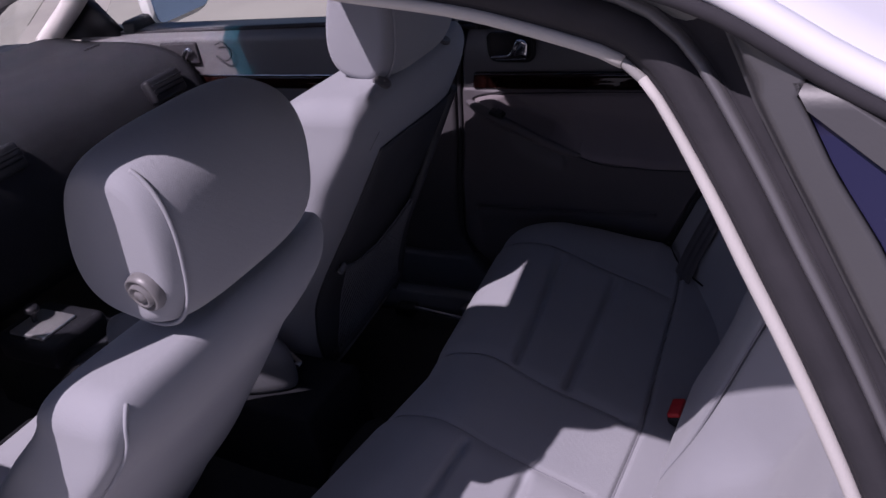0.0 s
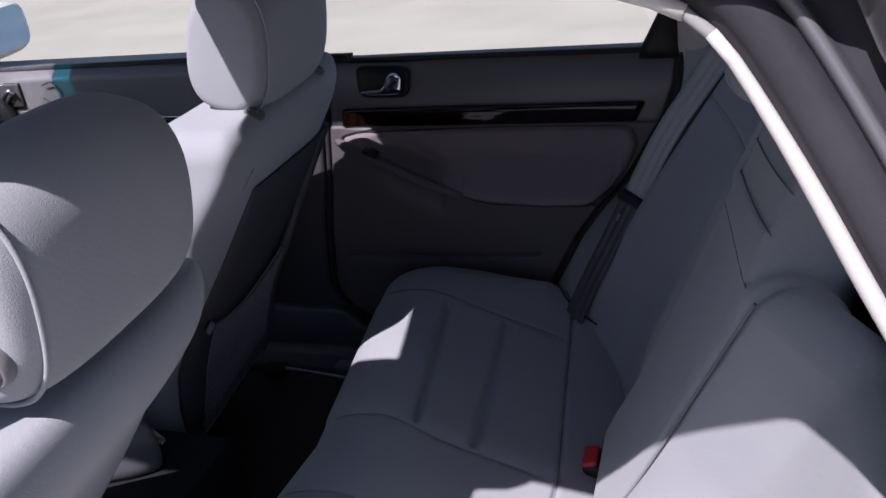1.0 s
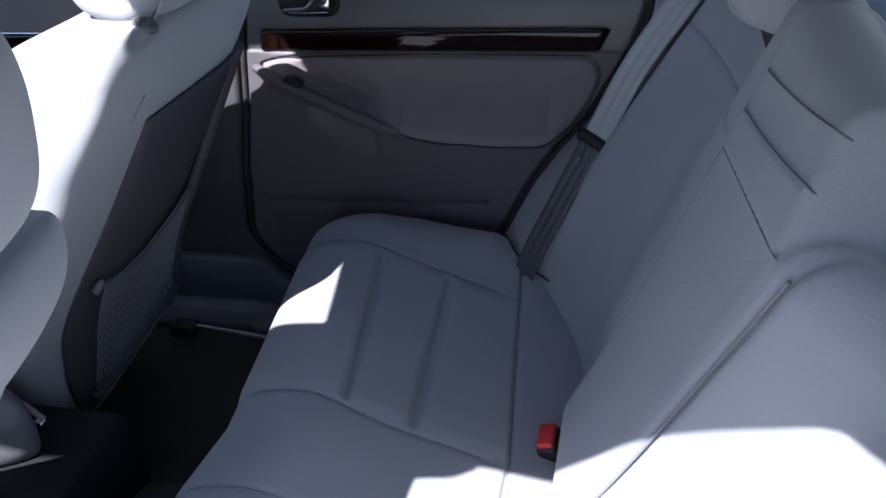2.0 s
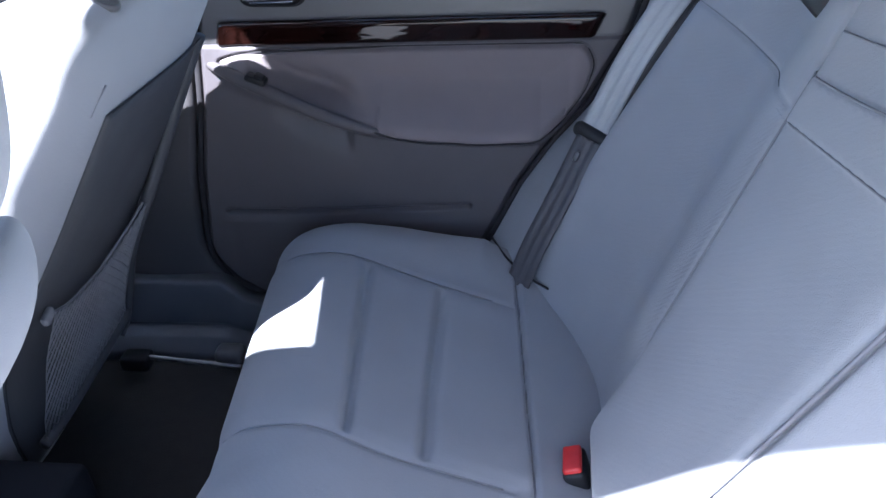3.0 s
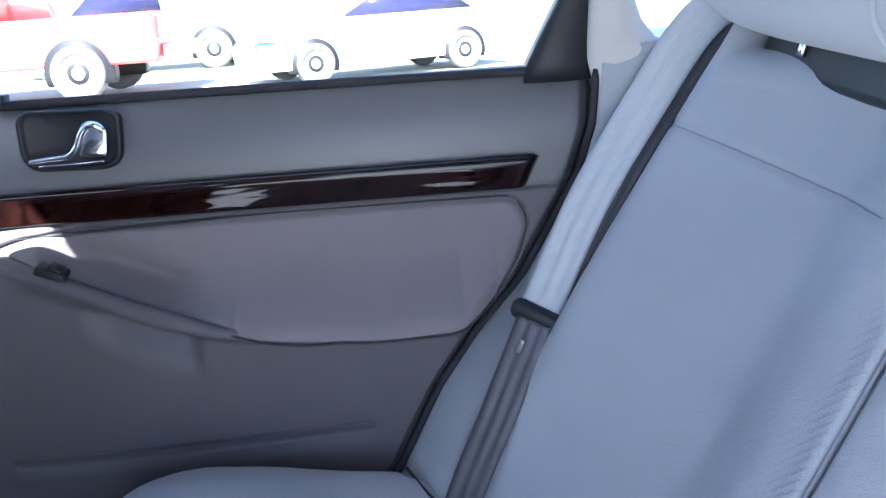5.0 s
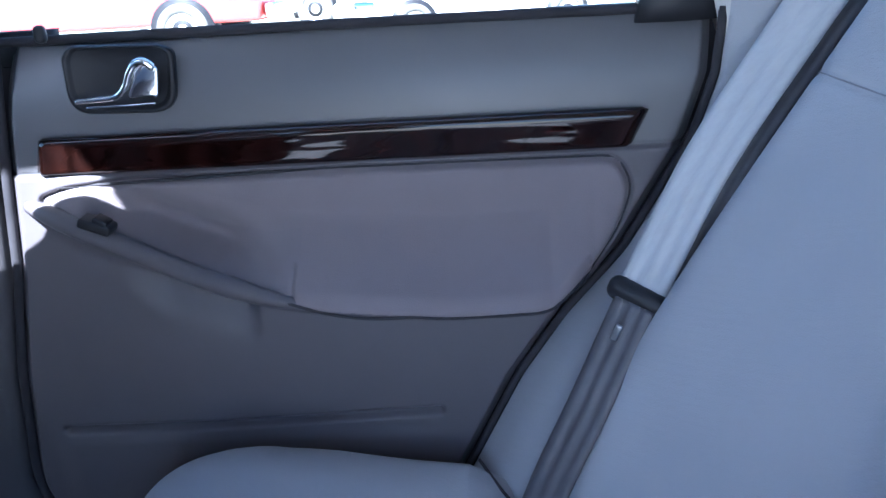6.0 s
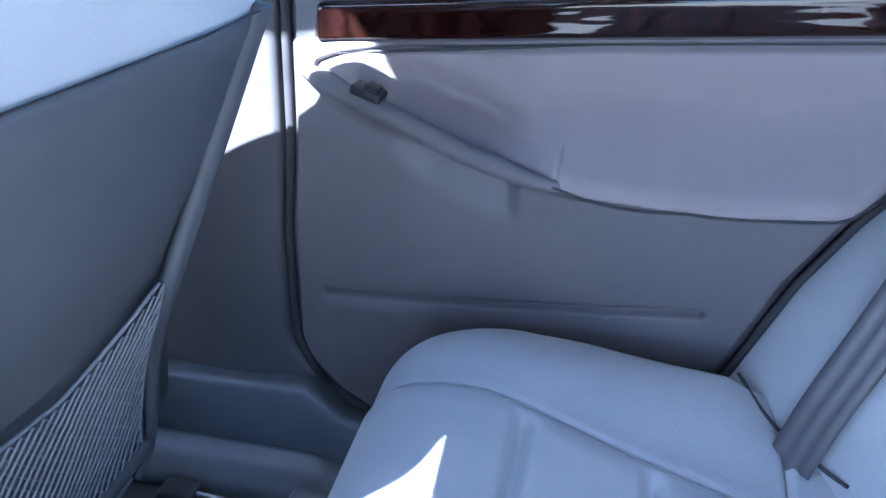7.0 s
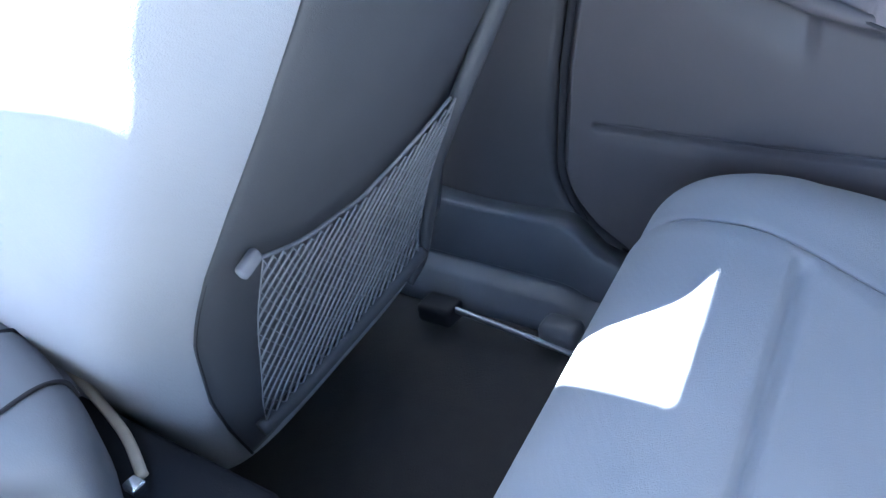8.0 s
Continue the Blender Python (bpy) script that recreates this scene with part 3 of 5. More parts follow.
def door_surface(X, Z):
    """Depth of the far rear door's trim: how far it stands into the car from its plane."""
    zl = np.interp(X, [p[0] for p in LEDGE], [p[1] for p in LEDGE])
    fade = step(X, -0.085, -0.01) * (1 - step(X, 0.44, 0.55))
    up = Z - zl
    u = np.clip(up / 0.084, 0, 1)
    rest = 0.094 * (1 - u) ** 1.45 * (1 - step(-up, -0.014, 0.040))
    # the ledge is shallow at the pull handle and deep along the elbow rest
    share = np.interp(X, [-0.09, 0.0, 0.06, 0.12, 0.180, 0.202, 0.23], [0.22, 0.38, 0.48, 0.60, 0.74, 0.90, 0.98])
    bowl = -0.044 * step(up, 0.004, 0.034) * dent(np.clip(up - 0.032, 0, 1), 0.030) * step(X, -0.02, 0.05) * (1 - step(X, 0.11, 0.19))
    d = fade * share * rest + bowl
    # grip slot under the bar
    slot = curve_distance(X, Z, [(0.02, 0.650), (0.08, 0.624), (0.140, 0.603)])
    d -= 0.012 * dent(slot, 0.004)
    scoop = step(X, 0.0, 0.05) * (1 - step(X, 0.125, 0.145)) * dent(Z - (zl - 0.040), 0.028)
    d -= 0.014 * scoop
    # edge of the insert
    rim = curve_distance(X, Z, POCKET, True)
    crest = np.where((X > -0.06) & (X < 0.50), step(np.abs(up), 0.008, 0.020), 1.0)
    d -= 0.006 * dent(rim, 0.0026) * crest
    d += 0.0055 * inside(X, Z, POCKET) * step(rim, 0.0, 0.008) * crest
    # lower crease and the foot pocket below it
    crease = curve_distance(X, Z, [(-0.107, 0.432), (0.10, 0.434), (0.333, 0.445)])
    d -= 0.010 * dent(crease, 0.0040)
    d += 0.003 * step(0.43 - Z, 0.0, 0.02) * step(X, -0.13, -0.10) * (1 - step(X, 0.30, 0.36)) * step(Z, 0.27, 0.30)
    # split between the upper and lower panels; upper part set back, rolled over at the window
    d -= 0.005 * dent(Z - 0.7425, 0.0028)
    d -= 0.004 * step(Z, 0.742, 0.748)
    d -= 0.030 * np.clip((Z - 0.785) / 0.089, 0, 1) ** 2.2
    # cut across the elbow rest where cloth meets plastic
    cut = curve_distance(X, Z, [(0.197, 0.606), (0.199, 0.645)])
    d -= 0.003 * dent(cut, 0.0022)
    return d


def rear_door():
    door = thing("rear_door", "closed rear car door with grey trim and a wood strip", "car door")
    zs = np.linspace(0.245, 0.874, 380)
    u = np.linspace(0, 1, 400)
    a, b = interp(zs, FRONT_SEAM) + 0.004, interp(zs, REAR_SEAM) - 0.004
    a = a + corner_cut(zs)
    X = a[:, None] * (1 - u) + b[:, None] * u
    Z = np.repeat(zs[:, None], len(u), 1)
    D = door_surface(X, Z)
    edge = np.minimum(np.minimum(X - a[:, None], b[:, None] - X), Z - 0.245)
    D -= 0.012 * (1 - step(edge, 0.0, 0.012))
    P = np.stack([X, 0.70 - D, Z], -1)
    skin = sheet(P, np.stack([0 * D, 0.075 + D, 0 * D], -1))
    mesh_ob("door_panel", skin, [PLASTIC, DOOR_CLOTH, PLASTIC_UP, GRIP], door)
    n = len(skin.polygons)
    nf = (len(zs) - 1) * (len(u) - 1)
    xm, zm = 0.25 * (X[1:, 1:] + X[:-1, 1:] + X[1:, :-1] + X[:-1, :-1]), 0.25 * (Z[1:, 1:] + Z[:-1, 1:] + Z[1:, :-1] + Z[:-1, :-1])
    cloth = inside(xm, zm, POCKET)
    # the grip recess is moulded plastic up to the cut across the elbow rest
    rise = zm - np.interp(xm, [p[0] for p in LEDGE], [p[1] for p in LEDGE])
    grip = (xm < 0.199 + 0.006 * np.clip(rise / 0.06, 0, 1)) & (rise < 0.030 + 0.20 * (xm - 0.02))
    cloth &= ~grip
    index = np.where(cloth, 1, np.where(zm > 0.7425, 2, np.where(grip & inside(xm, zm, POCKET), 3, 0))).ravel().tolist()
    skin.polygons.foreach_set("material_index", index + [0] * (n - nf))
    # dark rubber line round the door
    for name, table in (("front_seal", FRONT_SEAM), ("rear_seal", REAR_SEAM)):
        q = np.linspace(0.40 if name == "front_seal" else 0.26, 0.873, 40)
        pts = [(float(interp(v, table)), 0.708 if name == "front_seal" else 0.701, float(v)) for v in q]
        if name == "front_seal":
            pts = [(x, 0.708, z) for x, z in ((0.05, 0.238), (-0.04, 0.240), (-0.09, 0.250), (-0.128, 0.275), (-0.152, 0.315), (-0.163, 0.36))] + pts
        mesh_ob(name, tube(pts, 0.0055 if name == "front_seal" else 0.0046, 70, 8, up=(0, 1, 0)), RUBBER, door, "black rubber door seal")
    # wood strip
    xs = np.linspace(-0.066, 0.552, 90)
    # its face leans down a little under a rounded upper edge
    ring = smooth_path([(0.0, 0.742), (0.003, 0.7422), (0.0055, 0.744), (0.0068, 0.748), (0.0088, 0.758), (0.0110, 0.769), (0.0115, 0.7745), (0.0095, 0.7795), (0.005, 0.7818), (0.0, 0.782)], 26)
    rows = []
    for x in xs:
        e = min(x - xs[0], xs[-1] - x)
        k = math.sqrt(max(0.0, 1 - max(0.0, 1 - e / 0.010) ** 2))
        rows.append([(x + (0.008 * (z - 0.762) / 0.02 if x > 0.25 else 0.004 * (z - 0.762) / 0.02), 0.7005 - d * max(k, 0.05), 0.762 + (z - 0.762) * (0.82 + 0.18 * k)) for d, z in ring])
    mesh_ob("wood_strip", loft(np.array(rows)), WOOD, door, "dark lacquered burl wood strip")
    # inner handle
    bez = fillet_loop([(-0.018, 0.806), (0.088, 0.803), (0.094, 0.862), (0.080, 0.868), (-0.006, 0.871), (-0.016, 0.862)], 0.024, 8)
    c = np.array(bez).mean(0)
    rows = []
    for k, d in ((1.05, -0.002), (1.04, 0.004), (0.99, 0.0065), (0.94, 0.005), (0.90, 0.0022), (0.88, 0.0016)):
        rows.append([(c[0] + (x - c[0]) * k, 0.7035 - d, c[1] + (z - c[1]) * k) for x, z in bez])
    handle = mesh_ob("handle_bezel", loft(np.array(rows), caps=True), DARK, door, "black recessed door handle bezel")
    lever = [(-0.008, 0.690, 0.8185), (0.015, 0.688, 0.820), (0.036, 0.686, 0.8225), (0.048, 0.684, 0.832), (0.056, 0.682, 0.846), (0.064, 0.681, 0.8545), (0.073, 0.681, 0.855), (0.080, 0.683, 0.849)]
    mesh_ob("lever", tube(lever, [0.0030 + 0.0015 * t for t in np.linspace(0, 1, 50)], 50, 8, up=(0, 1, 0)), CHROME, handle, "chrome door lever")
    plate = fillet_loop([(0.046, 0.820), (0.078, 0.818), (0.083, 0.850), (0.062, 0.853)], 0.006, 4)
    mesh_ob("lever_plate", prism(plate, 0.687, 0.696, "y", 0.0015), CHROME, handle)
    mesh_ob("lower_edge", tube([(0.0, 0.694, 0.8115), (0.045, 0.693, 0.8115), (0.072, 0.694, 0.8125)], 0.0016, 30, 6, up=(0, 1, 0)), CHROME, handle)
    # pull handle: a rounded bar that runs into the front edge of the elbow rest
    bar = [(x, 0.70 - d, float(np.interp(x, [p[0] for p in LEDGE], [p[1] for p in LEDGE])) + 0.005) for x, d in ((-0.090, -0.004), (-0.06, 0.014), (-0.02, 0.027), (0.02, 0.034), (0.06, 0.040), (0.10, 0.047), (0.15, 0.057), (0.190, 0.066), (0.215, 0.064))]
    thick = [float(interp(t, [(0, 0.007), (0.15, 0.0115), (0.75, 0.0115), (1, 0.005)])) for t in np.linspace(0, 1, 70)]
    mesh_ob("pull_handle", tube(bar, thick, 70, 18, up=(0, 1, 0)), PLASTIC, door, "rounded grey pull handle")
    # window switch at the head of the pull handle
    sw = mesh_ob("window_switch", moved(rounded_box(0.034, 0.024, 0.010, 0.003), pose(0.004, 0.656, 0.700, 0, 22, 0)), DARK, door, "black window switch")
    mesh_ob("rocker", moved(rounded_box(0.016, 0.018, 0.006, 0.002), pose(0.010, 0.656, 0.704, 0, 30, 0)), DARK, sw)
    # lock pin, window seal, glass and the black rear corner
    mesh_ob("lock_pin", moved(rounded_box(0.012, 0.012, 0.018, 0.005), pose(-0.040, 0.712, 0.884)), DARK, door)
    mesh_ob("window_seal", tube([(-0.09, 0.728, 0.8765), (0.26, 0.728, 0.875), (0.60, 0.728, 0.8715)], 0.0052, 40, 8), RUBBER, door, "black window seal")
    g = np.array([[(-0.10, 0.735, 0.85), (0.60, 0.735, 0.85)], [(-0.04, 0.615, 1.30), (0.42, 0.615, 1.30)]])
    nv = np.linspace(0, 1, 6)[:, None, None]
    pane = mesh_ob("window_glass", sheet(g[0] * (1 - nv) + g[1] * nv, (0, 0.004, 0.001)), GLASS, door, "clear tinted side window", False)
    pane.visible_shadow = False
    zf = np.linspace(0.860, 1.33, 24)
    xa = interp(zf, [(0.872, 0.548), (0.90, 0.563), (0.96, 0.592), (1.05, 0.58), (1.2, 0.50), (1.33, 0.38)])
    xb = interp(zf, [(0.872, 0.628), (0.96, 0.634), (1.05, 0.62), (1.2, 0.56), (1.33, 0.46)])
    u = np.linspace(0, 1, 6)
    X = xa[:, None] * (1 - u) + xb[:, None] * u
    Y = (0.714 - 0.30 * np.clip(zf - 0.90, 0, 1))[:, None] - 0.006 * np.sin(u * math.pi) + 0 * X
    mesh_ob("window_frame", sheet(np.stack([X, Y, np.repeat(zf[:, None], 6, 1)], -1), (0, 0.03, 0)), DARK, door, "black rear window frame")
    # dark welt round the insert, lower crease
    def on_door(x, z, lift):
        return (x, 0.70 - float(door_surface(np.array([x]), np.array([z]))[0]) - lift, z)
    welt = [(x, z) for x, z in POCKET if not (x < 0.199 and z < 0.69)]
    mesh_ob("insert_welt", tube([on_door(x, z, 0.0004) for x, z in welt[::2]], 0.0017, 260, 6, up=(0, 1, 0)), RUBBER, door, "dark welt round the cloth insert")
    return door


rear_door()


# ---- rear seat ----
BACK_UP, BACK_OUT = np.array([0.359, 0, 0.933]), np.array([-0.933, 0, 0.359])
BACK_FOOT = np.array([0.555, 0, 0.335])


def arm_right(H):
    return 0.222 - 0.075 * H


def arm_left(H):
    return -0.02 - 0.25 * H


def flap_lines(Y):
    """Heights of the flap's lower and upper edge and of the seam above it."""
    d = np.clip(0.18 - Y, 0, 0.6)
    return 0.508 + 0.17 * d, 0.557 + 0.14 * d + 0.2 * d**2, 0.603 + 0.14 * d + 0.2 * d**2


def back_offset(Y, H):
    """How far the rear backrest stands out from its plane."""
    right, left = arm_right(H), arm_left(H)
    swell = np.interp(H, [0.0, 0.32, 0.52, 0.62], [0.150, 0.100, 0.066, 0.05])
    o = swell * np.clip((Y - 0.30) / 0.31, 0, 1) ** 2 + 0.5 * swell * np.clip((-0.28 - Y) / 0.30, 0, 1) ** 2
    # the folded armrest stands forward of both seats, and swells low down
    centre = 1 - step(Y, right + 0.03, right + 0.17)
    o += 0.030 * centre * np.where(Y < right, step(H, -0.02, 0.06), step(H, 0.0, 0.22))
    o += 0.010 * (1 - step(Y, right - 0.02, right + 0.01)) * np.exp(-(((H - 0.05) / 0.10) ** 2))
    # the near seat is hollow between its bolsters
    o -= 0.085 * step(left - Y, -0.01, 0.10) * (1 - step(-Y, 0.42, 0.58)) * step(H, 0.1, 0.35)
    for line in (right, left):
        o -= 0.009 * dent(Y - line, 0.005)
    mid = step(Y, left, left + 0.03) * (1 - step(Y, right - 0.03, right))
    o += 0.004 * mid
    o += 0.010 * step(Y, right + 0.02, right + 0.12) * np.sin(np.clip(H / 0.6, 0, 1) * math.pi) ** 0.7
    o -= 0.003 * dent(H - 0.510 + 0.03 * (Y - 0.4), 0.0035) * (Y > right)
    # flap across the folded armrest
    low, high, _ = flap_lines(Y)
    o += 0.003 * (mid > 0.5) * step(H, low - 0.001, low + 0.002) * (1 - step(H, high - 0.002, high + 0.001))
    return o


def back_top(Y):
    """Height of the backrest's top edge along its slope: lower under the headrests."""
    return 0.690 - (0.042 + 0.17 * np.clip(Y - 0.29, 0, 0.27)) * step(Y, 0.225, 0.285) + 0.048 * step(Y, 0.572, 0.596) - 0.093 * step(-Y, 0.09, 0.14)


def rear_seat():
    seat = thing("rear_seat", "grey cloth rear bench seat with folded centre armrest", "car seat")
    # backrest
    ys = np.r_[np.linspace(-0.60, -0.15, 80), np.linspace(-0.145, 0.30, 150), np.linspace(0.305, 0.612, 90)]
    r = 0.045
    top = back_top(ys)
    rim = np.minimum(ys - ys[0], ys[-1] - ys)
    cut = 0.045 * (1 - np.sqrt(1 - (1 - np.clip(rim / 0.045, 0, 1)) ** 2))
    rows = []

    def row(h, o):
        rows.append(BACK_FOOT + np.stack([0 * ys, ys, 0 * ys], 1) + np.broadcast_to(np.asarray(h, float), ys.shape)[:, None] * BACK_UP + o[:, None] * BACK_OUT)
    for q in np.linspace(-0.08, 1, 190):
        h = q * (top - r)
        row(h, back_offset(ys, h) - cut)
    o_top = back_offset(ys, top - r) - cut
    for a in np.linspace(0.06, math.pi, 26):
        row(top - r + r * math.sin(a), o_top - r + r * math.cos(a))
    for q in np.linspace(1, 0, 8)[1:]:
        row(q * (top - r), 0.3 * o_top - 2 * r)
    P = np.array(rows)
    me = raw(P.reshape(-1, 3), grid_faces(*P.shape[:2]) + [tuple(range(0, P.shape[0] * P.shape[1], P.shape[1])), tuple(range(P.shape[1] - 1, P.shape[0] * P.shape[1], P.shape[1]))])
    mesh_ob("backrest", me, CLOTH, seat)
    # piping along the armrest's sides
    for line, sign in ((arm_right, 1), (arm_left, -1)):
        hs = np.linspace(0.03, 0.56, 24)
        pts = [BACK_FOOT + np.array([0, line(h) + 0.001 * sign, 0]) + h * BACK_UP + float(back_offset(np.array([line(h)]), np.array([h]))[0] + 0.006) * BACK_OUT for h in hs]
        mesh_ob("armrest_piping", tube([tuple(p) for p in pts], 0.0020, 80, 6, up=(0, 1, 0)), SEAM, seat)
    def on_back(y, h, lift=0.001):
        return tuple(BACK_FOOT + np.array([0, y, 0]) + h * BACK_UP + float(back_offset(np.array([y]), np.array([h]))[0] + lift) * BACK_OUT)
    mesh_ob("shoulder_seam", tube([on_back(y, 0.510 - 0.03 * (y - 0.4)) for y in np.linspace(0.26, 0.585, 14)], 0.0006, 60, 6), SEAM, seat)
    for k in range(3):
        mesh_ob("flap_edge", tube([on_back(y, float(flap_lines(y)[k])) for y in np.linspace(-0.14, 0.178, 14)], 0.0011, 60, 6), SEAM, seat)
    mesh_ob("flap_edge", tube([on_back(0.180 - 0.004 * k, 0.508 + 0.049 * k) for k in np.linspace(0, 1, 6)], 0.0014, 20, 6), SEAM, seat)
    # ribbed cloth beside the folded armrest
    hs, ds = np.linspace(0.10, 0.505, 520), np.linspace(0.0, 1.0, 14)
    H, D = np.meshgrid(hs, ds, indexing="ij")
    Y = arm_right(H) - 0.002 + 0.040 * D
    O = back_offset(Y, H) - 0.0004 + 0.0007 * np.sin(D * math.pi) ** 0.5 + 0.0010 * np.sin((H + 1.1 * (Y - 0.24)) * 2 * math.pi / 0.0088) * np.sin(D * math.pi) ** 0.5
    P = BACK_FOOT + Y[..., None] * np.array([0, 1, 0]) + H[..., None] * BACK_UP + O[..., None] * BACK_OUT
    # a solid black block stands in for the shade of the headrest's recess
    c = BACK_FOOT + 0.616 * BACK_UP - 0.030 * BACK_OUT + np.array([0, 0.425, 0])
    mesh_ob("recess_shade", moved(rounded_box(0.085, 0.285, 0.07, 0.008), pose(*c, 0, 21, 0)), DARK, seat, "dark block for the shaded recess under the headrest")
    mesh_ob("ribbed_strip", sheet(P, -0.004 * BACK_OUT), CLOTH, seat, "ribbed cloth strip beside the armrest")
    # cushion
    ys = np.r_[np.linspace(-0.60, 0.08, 110), np.linspace(0.085, 0.685, 175)]
    prof = smooth_path([(0.10, 0.17), (0.055, 0.26), (0.025, 0.36), (0.022, 0.41), (0.045, 0.445), (0.09, 0.463), (0.16, 0.466), (0.28, 0.426), (0.40, 0.386), (0.56, 0.326)], 260)
    px, pz = prof[:, 0], prof[:, 1]
    tx, tz = np.gradient(px), np.gradient(pz)
    ln = np.hypot(tx, tz)
    nx, nz = -tz / ln, tx / ln
    PX, Y = np.meshgrid(px, ys, indexing="ij")
    NX, _ = np.meshgrid(nx, ys, indexing="ij")
    NZ, _ = np.meshgrid(nz, ys, indexing="ij")
    PZ, _ = np.meshgrid(pz, ys, indexing="ij")
    topside = step(PZ, 0.38, 0.42) * (PX > 0.0) + (PX > 0.3) * (1 - step(PZ, 0.38, 0.42))
    d = -0.003 * dent(Y - 0.500 + 0.05 * (PX - 0.2), 0.0045) * topside * (PX < 0.425)
    d -= 0.003 * dent(Y - 0.110, 0.0045) * topside * (PX < 0.445)
    d -= 0.003 * dent(Y + 0.07, 0.0045) * topside * (PX < 0.445) + 0.003 * dent(Y + 0.46, 0.0045) * topside * (PX < 0.44)
    side = 0.50 - 0.05 * (PX - 0.2)
    pads = step(Y, 0.112, 0.140) * (1 - step(Y, side - 0.030, side - 0.002)) + step(Y, -0.458, -0.43) * (1 - step(Y, -0.10, -0.072))
    for line in (0.190 + 0.05 * (0.5 - Y), 0.312 + 0.05 * (0.5 - Y)):
        d -= 0.013 * dent(PX - line, 0.0085) * pads * topside
    rear = 0.418 + 0.10 * np.clip(0.62 - Y, 0, 0.5)
    d -= 0.009 * dent(PX - rear, 0.0035)
    d += 0.003 * pads * topside * (PX < rear)
    slump = 0.010 * np.exp(-(((Y - 0.30) / 0.16) ** 2) - ((PX - 0.28) / 0.13) ** 2)
    d -= slump
    out = np.clip((Y - 0.545) / 0.140, 0, 1)
    drop = 0.10 * (1 - np.sqrt(np.clip(1 - out**2, 0, 1)))
    X = PX + NX * d + 0.058 - 0.115 * np.abs(Y - 0.06) * (1 - step(PX, 0.1, 0.35)) * 1.0 - 0.058 * step(PX, 0.1, 0.35)
    X = X + 0.05 * out**2 * (1 - step(PX, 0.02, 0.15))
    # along the door the cushion keeps its height towards the back
    lift = np.interp(PX, [0.13, 0.18, 0.23, 0.31, 0.365, 0.42, 0.56], [0.0, 0.006, 0.018, 0.031, 0.042, 0.032, 0.020]) * np.clip((Y - 0.515) / 0.115, 0, 1) ** 1.7
    Z = PZ + NZ * d + (lift - drop) * topside
    P = np.stack([X, Y, Z], -1)
    k, n = P.shape[:2]
    me = raw(P.reshape(-1, 3), grid_faces(k, n) + [tuple(range(0, k * n, n)), tuple(range(n - 1, k * n, n))])
    mesh_ob("cushion", me, CLOTH, seat)
    # stitched seams of the cushion
    first = int(np.argmax(pz > 0.43))
    def along(y, x_max):
        lean = 0.05 if y > 0.4 else 0.0
        out = []
        for i in range(first, k, 13):
            if px[i] < x_max:
                v = y - lean * (px[i] - 0.2)
                out.append((float(np.interp(v, ys, P[i, :, 0])), v, float(np.interp(v, ys, P[i, :, 2])) + 0.0014))
        return out
    for y, x_max in ((0.500, 0.425), (0.110, 0.45), (-0.07, 0.45), (-0.46, 0.44)):
        mesh_ob("seam", tube(along(y, x_max), 0.0009, 90, 6), SEAM, seat)
    pts = []
    for j in range(6, len(ys) - 6, 6):
        i = first + int(np.argmin(np.abs(px[first:] - (0.418 + 0.10 * min(0.5, max(0.0, 0.62 - ys[j]))))))
        pts.append(tuple(P[i, j] + np.array([0, 0, 0.0008])))
    mesh_ob("rear_seam", tube(pts, 0.0018, 160, 6), SEAM, seat)
    # side bolster between the door and the backrest
    zs = np.linspace(0.26, 0.90, 60)
    u = np.linspace(0, 1, 24)
    a = interp(zs, REAR_SEAM) + 0.005
    b = 0.555 + 0.385 * (zs - 0.335) - 0.01
    X = a[:, None] * (1 - u) + np.maximum(b, a + 0.02)[:, None] * u
    # low down it wraps round towards the backrest
    deep = interp(zs, [(0.26, 0.100), (0.45, 0.098), (0.61, 0.074), (0.75, 0.040), (0.90, 0.030)])
    turn = interp(zs, [(0.26, 0.25), (0.50, 0.27), (0.61, 0.38), (0.75, 0.8), (0.90, 1.0)])
    Y = 0.694 - deep[:, None] * np.sin(np.clip(u[None] / turn[:, None], 0, 1) * math.pi * 0.5)
    mesh_ob("side_bolster", sheet(np.stack([X, Y, np.repeat(zs[:, None], 24, 1)], -1), (0, 0.04, 0)), CLOTH, seat, "grey cloth side bolster")
    # thin dark tube draws the shade where cushion meets bolster
    crease = [(0.376, 0.650, 0.412), (0.404, 0.604, 0.399), (0.428, 0.578, 0.390), (0.452, 0.556, 0.384), (0.474, 0.538, 0.381)]
    mesh_ob("crease_shade", tube(crease, 0.0020, 40, 6), RUBBER, seat, "dark line for the shade in the crease behind the cushion")
    return seat


rear_seat()


